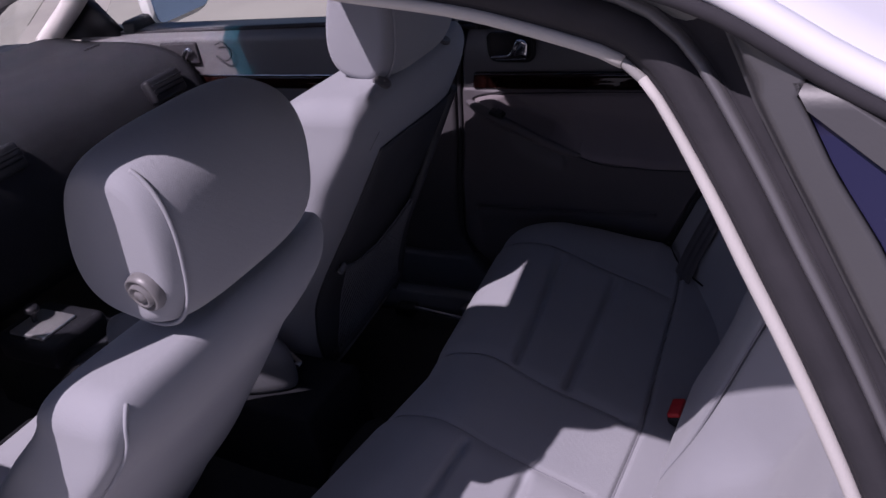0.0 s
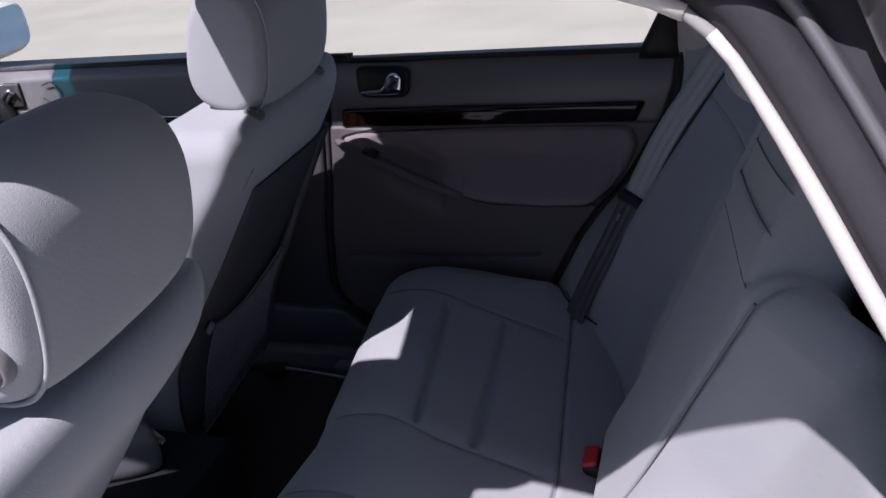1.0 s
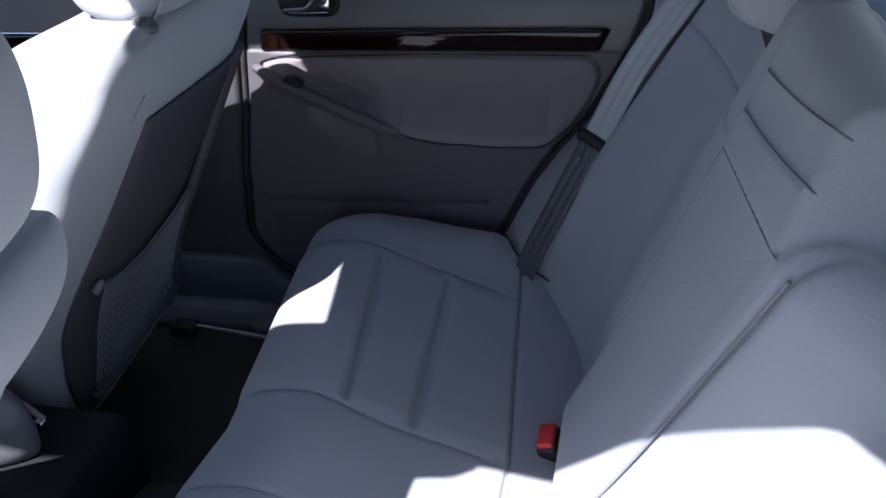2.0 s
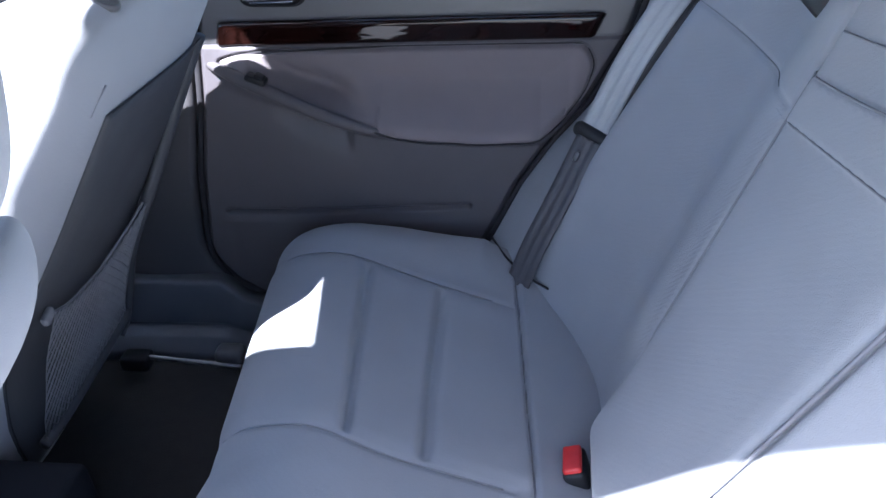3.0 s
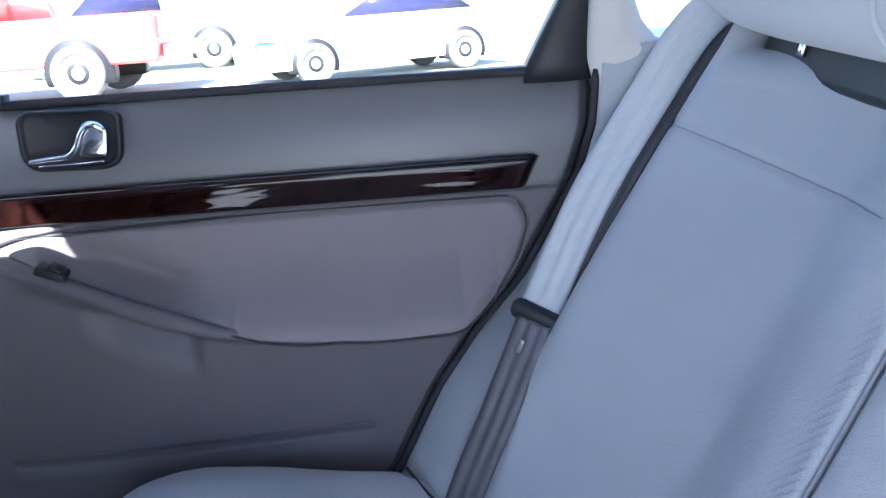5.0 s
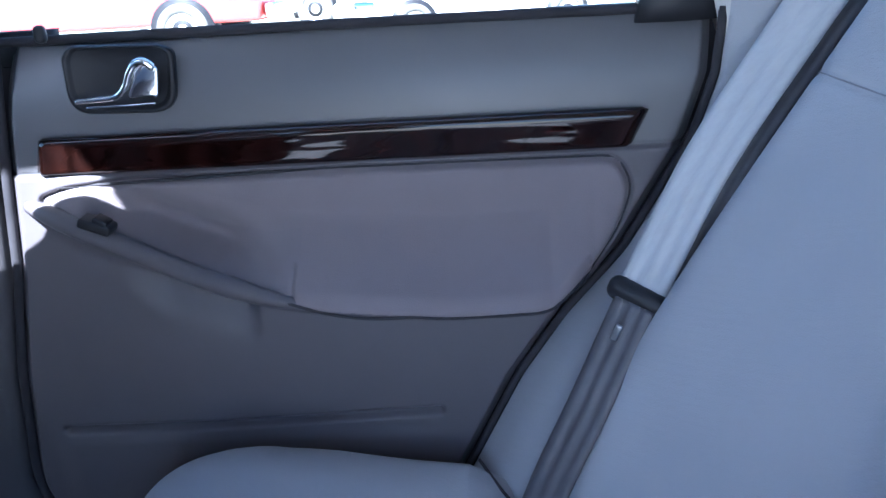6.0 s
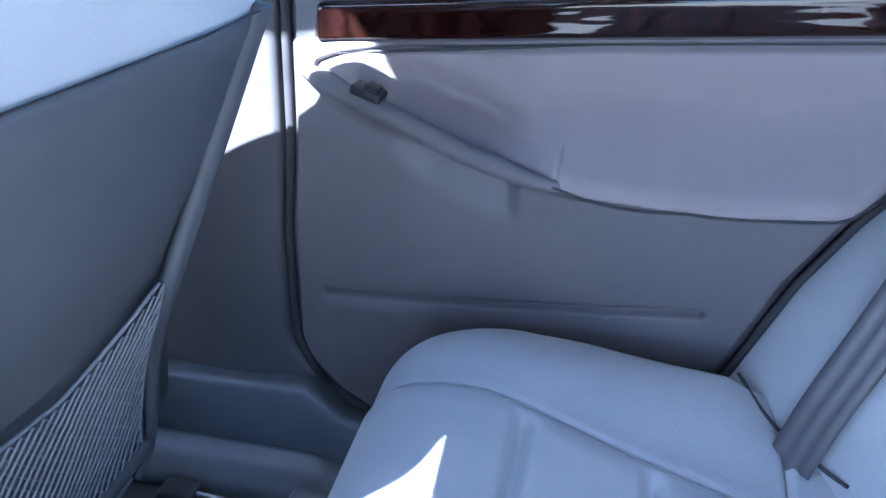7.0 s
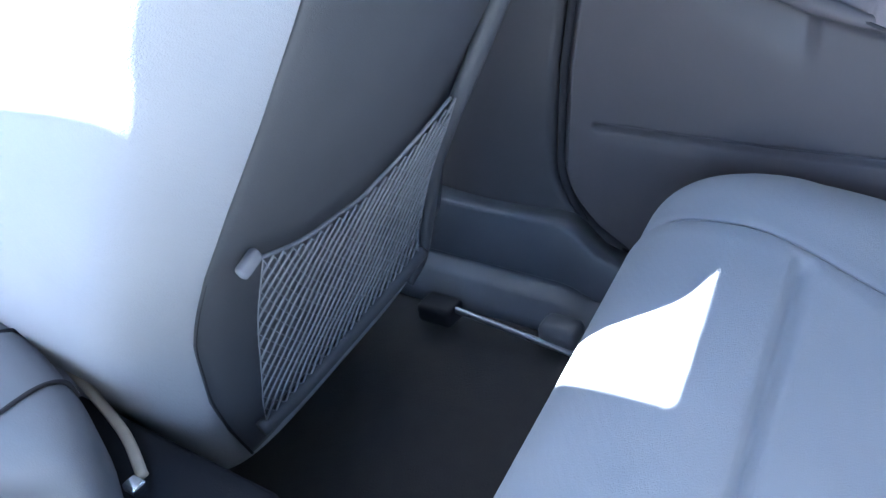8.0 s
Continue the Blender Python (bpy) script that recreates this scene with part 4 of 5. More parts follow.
def pillow(center, size, n=4.0, rings=40, sides=64, tilt=0.0, front=0.75):
    """A padded head restraint: a superellipsoid lying along y, leaning back by tilt degrees."""
    a = np.linspace(0, 2 * math.pi, sides, endpoint=False)
    rows = []
    for t in np.linspace(-1, 1, rings):
        q = math.sin(t * math.pi / 2)
        k = (1 - abs(q) ** n) ** (1 / n) if abs(q) < 1 else 0.0
        k = max(k, 0.02)
        c, s = np.cos(a), np.sin(a)
        rr = (np.abs(c) ** 2.6 + np.abs(s) ** 2.6) ** (-1 / 2.6)
        x, z = rr * c * size[0] / 2 * (0.55 + 0.45 * k), rr * s * size[2] / 2 * (0.62 + 0.38 * k)
        if abs(q) >= 0.999:
            x, z = x * 0.35, z * 0.35
        x = x * (1 - 0.22 * (z / size[2] + 0.5) * 0.8)
        rows.append(np.stack([x, np.full_like(x, q * size[1] / 2), z], 1))
    R = np.array(rows)
    m = np.array(pose(*center, 0, tilt, 0))
    return loft(R @ m[:3, :3].T + m[:3, 3])


def rear_headrest(y):
    c = BACK_FOOT + 0.694 * BACK_UP + 0.032 * BACK_OUT + np.array([0, y, 0])
    hr = thing("headrest", "grey cloth rear headrest on chrome posts", "headrest", group="rear headrests")
    hr.location = (0, 0, 0)
    mesh_ob("pad", pillow(c + np.array([0, 0.014, 0]), (0.14, 0.392, 0.165), 4.5, tilt=20), CLOTH, hr)
    m = Matrix.Translation(c) @ pose(0, 0, 0, 0, 20, 0)
    pts = []
    for q in np.linspace(1.75, 4.6, 40):
        cs, sn = math.cos(q), math.sin(q)
        rr = (abs(cs) ** 2.6 + abs(sn) ** 2.6) ** (-1 / 2.6)
        x, z = rr * cs * 0.065 * 0.98, rr * sn * 0.08 * 0.985
        pts.append(tuple(m @ Vector((x * 1.075 * (1 - 0.176 * (z / 0.165 + 0.5)), -0.135, z * 1.03))))
    mesh_ob("piping", tube(pts, 0.0024, 90, 6, up=(0, 1, 0)), CLOTH, hr, "cloth piping")
    for side in (-0.085, 0.072):
        foot = BACK_FOOT + 0.602 * BACK_UP + 0.016 * BACK_OUT + np.array([0, y + side, 0])
        head = BACK_FOOT + 0.68 * BACK_UP + 0.020 * BACK_OUT + np.array([0, y + side, 0])
        mesh_ob("post", tube([tuple(foot), tuple((foot + head) / 2), tuple(head)], 0.0042, 12, 10), CHROME, hr, "chrome post")
    return hr


rear_headrest(0.405)


def seat_belt():
    belt = thing("seat_belt", "grey seat belt hanging through a black guide", "seat belt")
    top = [(0.83, 0.650, 0.935), (0.775, 0.655, 0.945), (0.725, 0.655, 0.918), (0.665, 0.648, 0.835), (0.60, 0.635, 0.735), (0.540, 0.625, 0.610)]
    low = [(0.535, 0.612, 0.610), (0.490, 0.586, 0.520), (0.450, 0.569, 0.440), (0.422, 0.558, 0.372)]
    mesh_ob("webbing", ribbon(top, 0.047, 0.0025, 80, (0.80, -0.45, -0.30)), WEBBING, belt)
    # the rear and lower runs carry their shade in the webbing colour
    back = [(x + 0.026, y + 0.004, z + 0.002) for x, y, z in top[1:]]
    mesh_ob("rear_webbing", ribbon(back, 0.040, 0.0025, 80, (0.80, -0.45, -0.30)), SHADED_WEBBING, belt, "shaded second run of webbing")
    mesh_ob("lower_webbing", ribbon(low, 0.043, 0.0025, 60, (0.78, -0.50, -0.20)), SHADED_WEBBING, belt, "shaded lower run of webbing")
    mesh_ob("guide", moved(rounded_box(0.064, 0.022, 0.024, 0.010, 4), Matrix.Translation((0.540, 0.622, 0.612)) @ pose(0, 0, 0, 0, 20, -29)), DARK, belt, "black belt guide")
    mesh_ob("tongue", moved(rounded_box(0.007, 0.004, 0.018, 0.0018), Matrix.Translation((0.516, 0.597, 0.588)) @ pose(0, 0, 0, 0, 22, -29)), STEEL, belt, "steel belt tongue")
    return belt


seat_belt()


def buckle(x, y, z, turn, group=""):
    b = thing("belt_buckle", "black belt buckle with red button beside the rear seat", "buckle", group=group)
    body = mesh_ob("body", moved(rounded_box(0.030, 0.052, 0.065, 0.007), pose(x, y, z, 0, turn, 0)), DARK, b)
    m = pose(x, y, z, 0, turn, 0) @ pose(-0.001, 0, 0.030)
    mesh_ob("button", moved(rounded_box(0.024, 0.045, 0.018, 0.004), m), RED_BUTTON, b, "red release button")
    return b


buckle(0.520, 0.176, 0.330, -14)


# ---- front seats ----
def ring(yc, hw, xr, th, z, n=72, p=4.0, inner=2.7, outer=2.7, hollow=1.0):
    """A level outline of a backrest; inner and outer square off its two rear corners."""
    a = np.linspace(0, 2 * math.pi, n, endpoint=False)
    c, s = np.cos(a), np.sin(a)
    p = np.where(s > 0, np.where(c < 0, inner, outer), p)
    y = hw * np.sign(c) * np.abs(c) ** (2 / p)
    x = th / 2 * np.sign(s) * np.abs(s) ** (2 / p)
    # bolsters: the front face is hollow in the middle
    x = np.where(x < 0, x - 0.095 * hollow * (np.abs(y / hw) ** 2) * (s < 0), x)
    return np.stack([xr - th / 2 + x, yc + y, np.full(n, z)], 1)


def front_seat(name_label, yc, table, net, head, knob, inner, outer, sway, bolster):
    """table: rows of (height, rear x, thickness, half width); inner, outer: rows of (height, corner squareness); sway: rows of (height, shift to the far side); bolster: how far the front edges stand out."""
    seat = thing("front_seat", name_label, "car seat", group="front seats")
    keys = np.array(table)
    zs = np.linspace(keys[0, 0], keys[-1, 0], 70)
    col = [np.interp(zs, keys[:, 0], keys[:, i]) for i in (1, 2, 3)]
    smooth = lambda v: np.convolve(np.pad(v, 4, "edge"), np.ones(9) / 9, "valid")
    xr, th, hw = (smooth(c) for c in col)
    shape = lambda z: dict(inner=float(interp(z, inner)), outer=float(interp(z, outer)), hollow=bolster * float(interp(z, [(0.80, 1.0), (0.92, 0.15)])))
    off = smooth(interp(zs, sway))
    rows = [ring(yc + off[i], hw[i], xr[i], th[i], zs[i], **shape(zs[i])) for i in range(len(zs))]
    # rounded shoulders
    for a in np.linspace(0.12, math.pi / 2 - 0.05, 10):
        k = math.cos(a)
        rows.append(ring(yc + off[-1], hw[-1] - 0.045 * (1 - k), xr[-1] + 0.012 * math.sin(a) - 0.03 * (1 - k), th[-1] * (0.25 + 0.75 * k), zs[-1] + 0.045 * math.sin(a), **shape(zs[-1])))
    R = np.array(rows)
    # the lower edge rises towards the door
    R[..., 2] += 0.05 * np.clip((R[..., 1] - yc) / 0.44 + 0.5, 0, 1) * (1 - step(R[..., 2], 0.33, 0.50))
    me = loft(R)
    mesh_ob("backrest", me, CLOTH, seat)

    def rear(y, z):
        i = np.interp(z, zs, np.arange(len(zs)))
        h, x, t, e = (np.interp(i, np.arange(len(zs)), v) for v in (hw, xr, th, off))
        u = np.clip(np.abs((y - yc - e) / h), 0, 0.999)
        q = np.where(y < yc, interp(z, inner), interp(z, outer))
        return x - t / 2 + t / 2 * (1 - u**q) ** (1 / q)
    # side seam running round the bolster
    q = np.linspace(0.62, zs[-1] - 0.02, 16)
    pts = [(float(np.interp(z, zs, xr) - 0.55 * np.interp(z, zs, th)), float(yc + np.interp(z, zs, hw) - 0.0005), float(z)) for z in q]
    mesh_ob("side_seam", tube(pts, 0.0018, 70, 6, up=(0, 1, 0)), SEAM, seat)
    if net:
        # hard back panel
        left = [(0.29, -0.132), (0.345, -0.152), (0.40, -0.167), (0.487, -0.177), (0.57, -0.176), (0.635, -0.166), (0.706, -0.150), (0.765, -0.139), (0.83, -0.131)]
        right = [(0.345, 0.215), (0.43, 0.232), (0.50, 0.238), (0.55, 0.232), (0.645, 0.22), (0.708, 0.212), (0.80, 0.205), (0.83, 0.205)]
        nz, ny = 70, 46
        u = np.linspace(0, 1, ny)
        P = np.zeros((nz, ny, 3))
        for j, t in enumerate(np.linspace(0, 1, nz)):
            for i, s in enumerate(u):
                z_top = 0.830 - 0.015 * s
                z_low = 0.292 + 0.096 * s
                z = z_low + (z_top - z_low) * t
                a, b = interp(z, left), interp(z, right)
                y = yc + a * (1 - s) + b * s
                e = min(s, 1 - s, t * 2, (1 - t) * 2)
                P[j, i] = (float(rear(y, z)) + 0.004 + 0.004 * float(step(e, 0, 0.06)) + 0.007 * float(dent(s - 0.965, 0.028)) - 0.003 * float(dent(s - 0.90, 0.016)), y, z)
        mesh_ob("back_panel", sheet(P, (-0.006, 0, 0)), SEAT_SHELL, seat, "grey moulded seat back panel")
        # the joint opens towards the panel's lower corner and along its top
        mesh_ob("panel_gap", tube([tuple(P[j, 0]) for j in range(0, 36, 5)], [0.0016 - 0.0013 * t for t in np.linspace(0, 1, 60)], 60, 6, up=(1, 0, 0)), RUBBER, seat)
        rim = [tuple(P[-1, i]) for i in range(1, ny, 6)] + [tuple(P[j, -1]) for j in range(nz - 2, 0, -6)]
        mesh_ob("panel_gap", tube(rim, 0.0009, 120, 6, up=(1, 0, 0)), RUBBER, seat)
        net_pocket(seat, yc, rear)
    else:
        # piping down the near rear corner
        corner = [tuple(R[i, 27] + np.array([0.0012, -0.0012, 0])) for i in range(len(rows) - 4) if R[i, 27, 2] > 0.60]
        mesh_ob("corner_piping", tube(corner, 0.0024, 70, 6, up=(0, 1, 0)), CLOTH, seat, "cloth piping")
    # head restraint on two posts
    hx, hy, hz, tilt, hsize = head
    hr = mesh_ob("head_restraint", pillow((hx, hy, hz), hsize, 3.2, tilt=tilt), CLOTH, seat, "padded grey cloth head restraint")
    for s in ((-0.112, 0.112) if net else (-0.06, 0.06)):
        base = (hx + 0.036, hy + s - 0.016, hz - 0.095) if net else (hx - 0.045, hy + s, hz - 0.19)
        mesh_ob("post", tube([base, (hx - 0.005 if net else hx - 0.02, hy + s * 0.96, hz - 0.08), (hx, hy + s * 0.9, hz - 0.03)], 0.006, 14, 10), CHROME, hr, "chrome post")
        if net:
            rows = [[(r * math.cos(q), r * 0.9 * math.sin(q), d) for q in np.linspace(0, 2 * math.pi, 32, endpoint=False)] for r, d in ((0.007, 0.004), (0.012, 0.0045), (0.015, 0.0065), (0.0185, 0.0055), (0.0195, 0.002), (0.0185, -0.002))]
            mesh_ob("post_collar", moved(loft(np.array(rows)), pose(base[0] - 0.002, base[1] - 0.004, base[2] + 0.003, 0, 24, 0) @ Matrix.Scale(0.85, 4)), PLASTIC_UP, seat, "round grey post collar")
    if net:
        # end of the cover's zip at the inner corner
        zip_line = [(0.0150, 0.141, 0.845), (0.0245, 0.146, 0.860), (0.0345, 0.153, 0.875)]
        mesh_ob("zip", tube(zip_line, 0.0014, 24, 8, up=(0, 1, 0)), SEAM, seat, "short dark zip end")
    # piping round the near side of the head restraint
    a = np.linspace(-1.55, 1.20, 44)
    m = pose(hx, hy, hz, 0, tilt, 0)
    pts = []
    for q in a:
        c, v = math.cos(q), math.sin(q)
        rr = (abs(c) ** 2.6 + abs(v) ** 2.6) ** (-1 / 2.6)
        k = 0.80
        x, z = rr * c * 0.485 * hsize[0] * (0.55 + 0.45 * k) * 1.05, rr * v * 0.485 * hsize[2] * (0.62 + 0.38 * k) * 1.05
        x = x * (1 - 0.22 * (z / hsize[2] + 0.5) * 0.8)
        pts.append(tuple(m @ Vector((x, -0.111, z))))
    mesh_ob("piping", tube(pts, 0.0024, 100, 6, up=(0, 1, 0)), CLOTH, hr, "cloth piping")
    if knob:
        rows = []
        for r, d in ((0.001, 0.017), (0.0065, 0.017), (0.008, 0.0125), (0.0095, 0.0125), (0.011, 0.0165), (0.0135, 0.0165), (0.015, 0.0105), (0.017, 0.0105), (0.0185, 0.014), (0.021, 0.013), (0.0225, 0.007), (0.0225, -0.006)):
            rows.append([(r * math.cos(q), -d, r * math.sin(q)) for q in np.linspace(0, 2 * math.pi, 28, endpoint=False)])
        me = loft(np.array(rows))
        mesh_ob("knob", moved(me, pose(*knob, 10, tilt, 0)), KNOB_GREY, hr, "grey round tilt knob")
    # cushion
    x1, long = float(np.interp(0.40, zs, xr)) - 0.15, 0.29
    rows = []
    for x in np.linspace(x1 - long, x1, 36):
        e = min(x - (x1 - long), 0.10) / 0.10
        k = math.sqrt(max(0.02, 1 - (1 - e) ** 2))
        zt = 0.47 - 0.06 * (x - (x1 - long)) / long
        a = np.linspace(0, 2 * math.pi, 40, endpoint=False)
        c, s = np.cos(a), np.sin(a)
        y = 0.245 * np.sign(c) * np.abs(c) ** 0.5
        z = zt - 0.055 + 0.055 * k * np.sign(s) * np.abs(s) ** 0.5 + 0.03 * (s > 0) * np.abs(y / 0.25) ** 3
        rows.append(np.stack([np.full(40, x), yc + y, z], 1))
    mesh_ob("cushion", loft(np.array(rows)), CLOTH, seat)
    mesh_ob("seat_base", moved(rounded_box(0.44, 0.40, 0.13, 0.02), pose(x1 - 0.25, yc, 0.265)), DARK, seat)
    return seat


def net_pocket(seat, yc, rear):
    """Elastic net on the seat back: crossed cords under a sagging hem, held by a bottom bar."""
    def top(s):
        y = 0.172 + s * 0.255
        return y, float(np.interp(y, [0.172, 0.23, 0.31, 0.37, 0.427], [0.576, 0.553, 0.546, 0.566, 0.595]))
    def low(s):
        return 0.188 + s * 0.250, 0.344 + 0.040 * s
    def at(s, t, lift):
        a, b = np.array(top(s)), np.array(low(s))
        y, z = a * (1 - t) + b * t
        return (float(rear(y, z)) + 0.012 + lift * math.sin(math.pi * min(1, t + 0.15)) * 0.6 + 0.010, y, z)
    n = 20
    cords = []
    for k in range(-13, n):
        for sense in (1, -1):
            t0, t1 = max(0.0, -k / n / 0.62), min(1.0, (1 - k / n) / 0.62)
            if t1 - t0 > 0.06:
                run = [(k / n + 0.62 * t if sense > 0 else 1 - k / n - 0.62 * t, t) for t in np.linspace(t0, t1, 12)]
                cords.append((0.0006 if sense > 0 else 0.00125, [at(min(1.0, max(0.0, v)), t, 0.018) for v, t in run]))
    V, F = [], []
    for thick, pts in cords:
        me = tube(pts, thick, max(6, len(pts)), 5, up=(1, 0, 0))
        base = len(V)
        V += [tuple(v.co) for v in me.vertices]
        F += [tuple(base + i for i in p.vertices) for p in me.polygons]
        bpy.data.meshes.remove(me)
    me = bpy.data.meshes.new("net")
    me.from_pydata(V, [], F)
    net = mesh_ob("net_pocket", me, NET, seat, "grey elastic storage net")
    net["kind"] = "stuff"
    mesh_ob("hem", tube([at(s, 0.0, 0.0) for s in np.linspace(0, 1, 12)], 0.0019, 60, 8, up=(1, 0, 0)), NET, net)
    mesh_ob("bottom_bar", tube([at(s, 1.0, 0.0) for s in np.linspace(-0.03, 1.03, 8)], 0.0085, 40, 10, up=(1, 0, 0)), SEAT_SHELL, net, "grey plastic bottom bar")
    for s, r in ((0.0, 0.0007), (1.0, 0.0014)):
        mesh_ob("side_hem", tube([at(s, t, 0.018) for t in np.linspace(0, 1, 8)], r, 30, 8, up=(1, 0, 0)), NET, net)
    # padded roll along the outer edge of the seat back
    roll = [(float(rear(yc + 0.19, 0.82)) + 0.006, yc + 0.19, 0.82), (float(rear(yc + 0.165, 0.70)) + 0.012, yc + 0.165, 0.70)] + [at(1.085, t, 0.006) for t in (0.0, 0.25, 0.5, 0.75)] + [at(1.075, 0.95, 0.004), at(1.03, 1.08, 0.002), at(0.93, 1.13, -0.002)]
    mesh_ob("edge_roll", tube(roll, [0.0125 - 0.007 * float(step(t, 0.72, 1.0)) for t in np.linspace(0, 1, 60)], 60, 12, up=(1, 0, 0), flat=0.7), SEAT_SHELL, seat, "grey padded edge roll")
    x, y, z = at(0.0, 0.0, 0.0)
    mesh_ob("net_hook", moved(rounded_box(0.010, 0.024, 0.013, 0.004), pose(x, y - 0.010, z + 0.002, 20, 0, 0)), NET, net, "pale grey plastic hook")


PASSENGER = [(0.27, -0.252, 0.15, 0.190), (0.33, -0.235, 0.17, 0.207), (0.42, -0.215, 0.20, 0.228), (0.50, -0.195, 0.22, 0.244), (0.655, -0.098, 0.235, 0.255), (0.783, -0.022, 0.235, 0.247), (0.853, 0.022, 0.219, 0.247), (0.908, 0.053, 0.188, 0.238)]
DRIVER = [(0.33, -0.225, 0.17, 0.235), (0.42, -0.165, 0.17, 0.25), (0.50, -0.11, 0.17, 0.255), (0.655, 0.015, 0.165, 0.247), (0.745, 0.082, 0.155, 0.238), (0.83, 0.165, 0.150, 0.230), (0.87, 0.190, 0.140, 0.219)]
front_seat("grey cloth front passenger seat with net on its back", 0.315, PASSENGER, True, (0.002, 0.32, 1.04, 14, (0.160, 0.260, 0.215)), None, [(0.33, 4.5), (0.78, 5.5), (0.9, 9.0)], [(0.33, 3.6), (0.9, 3.2)], [(0.27, 0.030), (0.42, 0.016), (0.55, 0.0)], 1.0)
front_seat("grey cloth driver's seat with tilted head restraint", -0.37, DRIVER, False, (0.142, -0.365, 1.030, 14, (0.178, 0.260, 0.205)), (0.172, -0.489, 0.989), [(0.33, 5.0), (0.9, 7.5)], [(0.33, 2.2), (0.9, 2.0)], [(0.5, 0.0), (0.745, -0.012), (0.9, -0.012)], 0.3)


# ---- front of the cabin ----
def front_door():
    door = thing("front_door", "closed front passenger door with grey trim", "car door")
    zs, u = np.linspace(0.25, 0.892, 90), np.linspace(0, 1, 120)
    X = -1.32 + u[None] * (interp(zs, FRONT_SEAM) - 0.26 + 1.32)[:, None]
    Z = np.repeat(zs[:, None], 120, 1)
    D = 0.045 * dent(Z - 0.60, 0.04) * step(X, -0.95, -0.8) * (1 - step(X, -0.5, -0.4)) - 0.03 * step(Z, 0.862, 0.892) ** 2
    mesh_ob("door_panel", sheet(np.stack([X, 0.70 - D, Z], -1), (0, 0.07, 0)), [PLASTIC_UP], door)
    mesh_ob("wood_strip", moved(rounded_box(0.72, 0.016, 0.036, 0.007), pose(-0.70, 0.697, 0.757)), WOOD, door, "dark lacquered wood strip")
    mesh_ob("strip_edge", tube([(-1.05, 0.690, 0.7765), (-0.7, 0.690, 0.7765), (-0.34, 0.690, 0.7765)], 0.0022, 20, 6), CHROME, door)
    h = mesh_ob("handle_bezel", moved(rounded_box(0.13, 0.014, 0.058, 0.005), pose(-0.935, 0.698, 0.836)), RUBBER, door, "black handle recess")
    mesh_ob("lever", tube([(-0.965, 0.684, 0.818), (-0.925, 0.682, 0.820), (-0.905, 0.680, 0.840), (-0.888, 0.680, 0.852), (-0.880, 0.682, 0.842)], 0.005, 30, 8, up=(0, 1, 0)), CHROME, h, "chrome door lever")
    # thin dark curl beside the handle
    mesh_ob("dark_curl", tube([(-0.800, 0.692, 0.859), (-0.767, 0.688, 0.866), (-0.748, 0.688, 0.835), (-0.776, 0.688, 0.816), (-0.807, 0.692, 0.828)], 0.0017, 40, 6, up=(0, 1, 0)), RUBBER, door, "thin dark curl on the door")
    mesh_ob("window_seal", tube([(-1.25, 0.728, 0.884), (-0.8, 0.728, 0.889), (-0.30, 0.728, 0.893)], 0.006, 40, 8), RUBBER, door)
    g = np.array([[(-1.30, 0.735, 0.86), (-0.32, 0.735, 0.86)], [(-0.72, 0.615, 1.30), (-0.14, 0.615, 1.30)]])
    nv = np.linspace(0, 1, 6)[:, None, None]
    pane = mesh_ob("window_glass", sheet(g[0] * (1 - nv) + g[1] * nv, (0, 0.004, 0.001)), GLASS, door, "clear tinted side window", False)
    pane.visible_shadow = False
    tri = [(-1.42, 0.875), (-1.16, 0.875), (-1.23, 0.99)]
    rows = np.array([[(x, 0.725 - 0.25 * max(0.0, z - 0.90) + d, z) for x, z in tri] for d in (-0.008, 0.02)])
    mesh_ob("mirror_corner", loft(rows), DARK, door)
    return door


front_door()


def dashboard():
    dash = thing("dashboard", "dark grey dashboard with air vents", "dashboard")
    prof = [(-0.92, 0.52), (-0.90, 0.66), (-0.93, 0.78), (-0.99, 0.845), (-1.10, 0.872), (-1.30, 0.880), (-1.55, 0.872), (-1.60, 0.60), (-1.30, 0.40), (-1.05, 0.42)]
    ring_ = smooth_path(prof + [prof[0]], 60)[:-1]
    ys = np.linspace(-0.62, 0.675, 60)
    R = np.array([[(x + 0.06 * (abs(y - 0.02) / 0.65) ** 3, y, z + 0.014 * math.exp(-(((y + 0.36) / 0.2) ** 2)) * (z > 0.8)) for x, z in ring_] for y in ys])
    mesh_ob("dash_body", loft(R), [DASH], dash)
    for y, w in ((0.56, 0.12), (0.09, 0.10), (-0.05, 0.10)):
        vent = mesh_ob("air_vent", moved(rounded_box(0.03, w, 0.065, 0.010), pose(-0.935 + 0.05 * (abs(y) > 0.4), y, 0.795, 0, -20, 0)), DARK, dash, "black air vent")
        for k in range(4):
            mesh_ob("vent_slat", moved(rounded_box(0.006, w * 0.86, 0.004, 0.001), pose(-0.917 + 0.05 * (abs(y) > 0.4), y, 0.776 + 0.013 * k, 0, -20, 0)), DASH, vent)
    for k in range(5):
        mesh_ob("demister_slot", moved(rounded_box(0.012, 0.004, 0.010, 0.001), pose(-1.18, 0.600 + 0.011 * k, 0.879)), DARK, dash)
    mesh_ob("windscreen_ledge", moved(rounded_box(0.12, 1.34, 0.03, 0.01), pose(-1.60, 0.03, 0.86)), DARK, dash)
    return dash


dashboard()


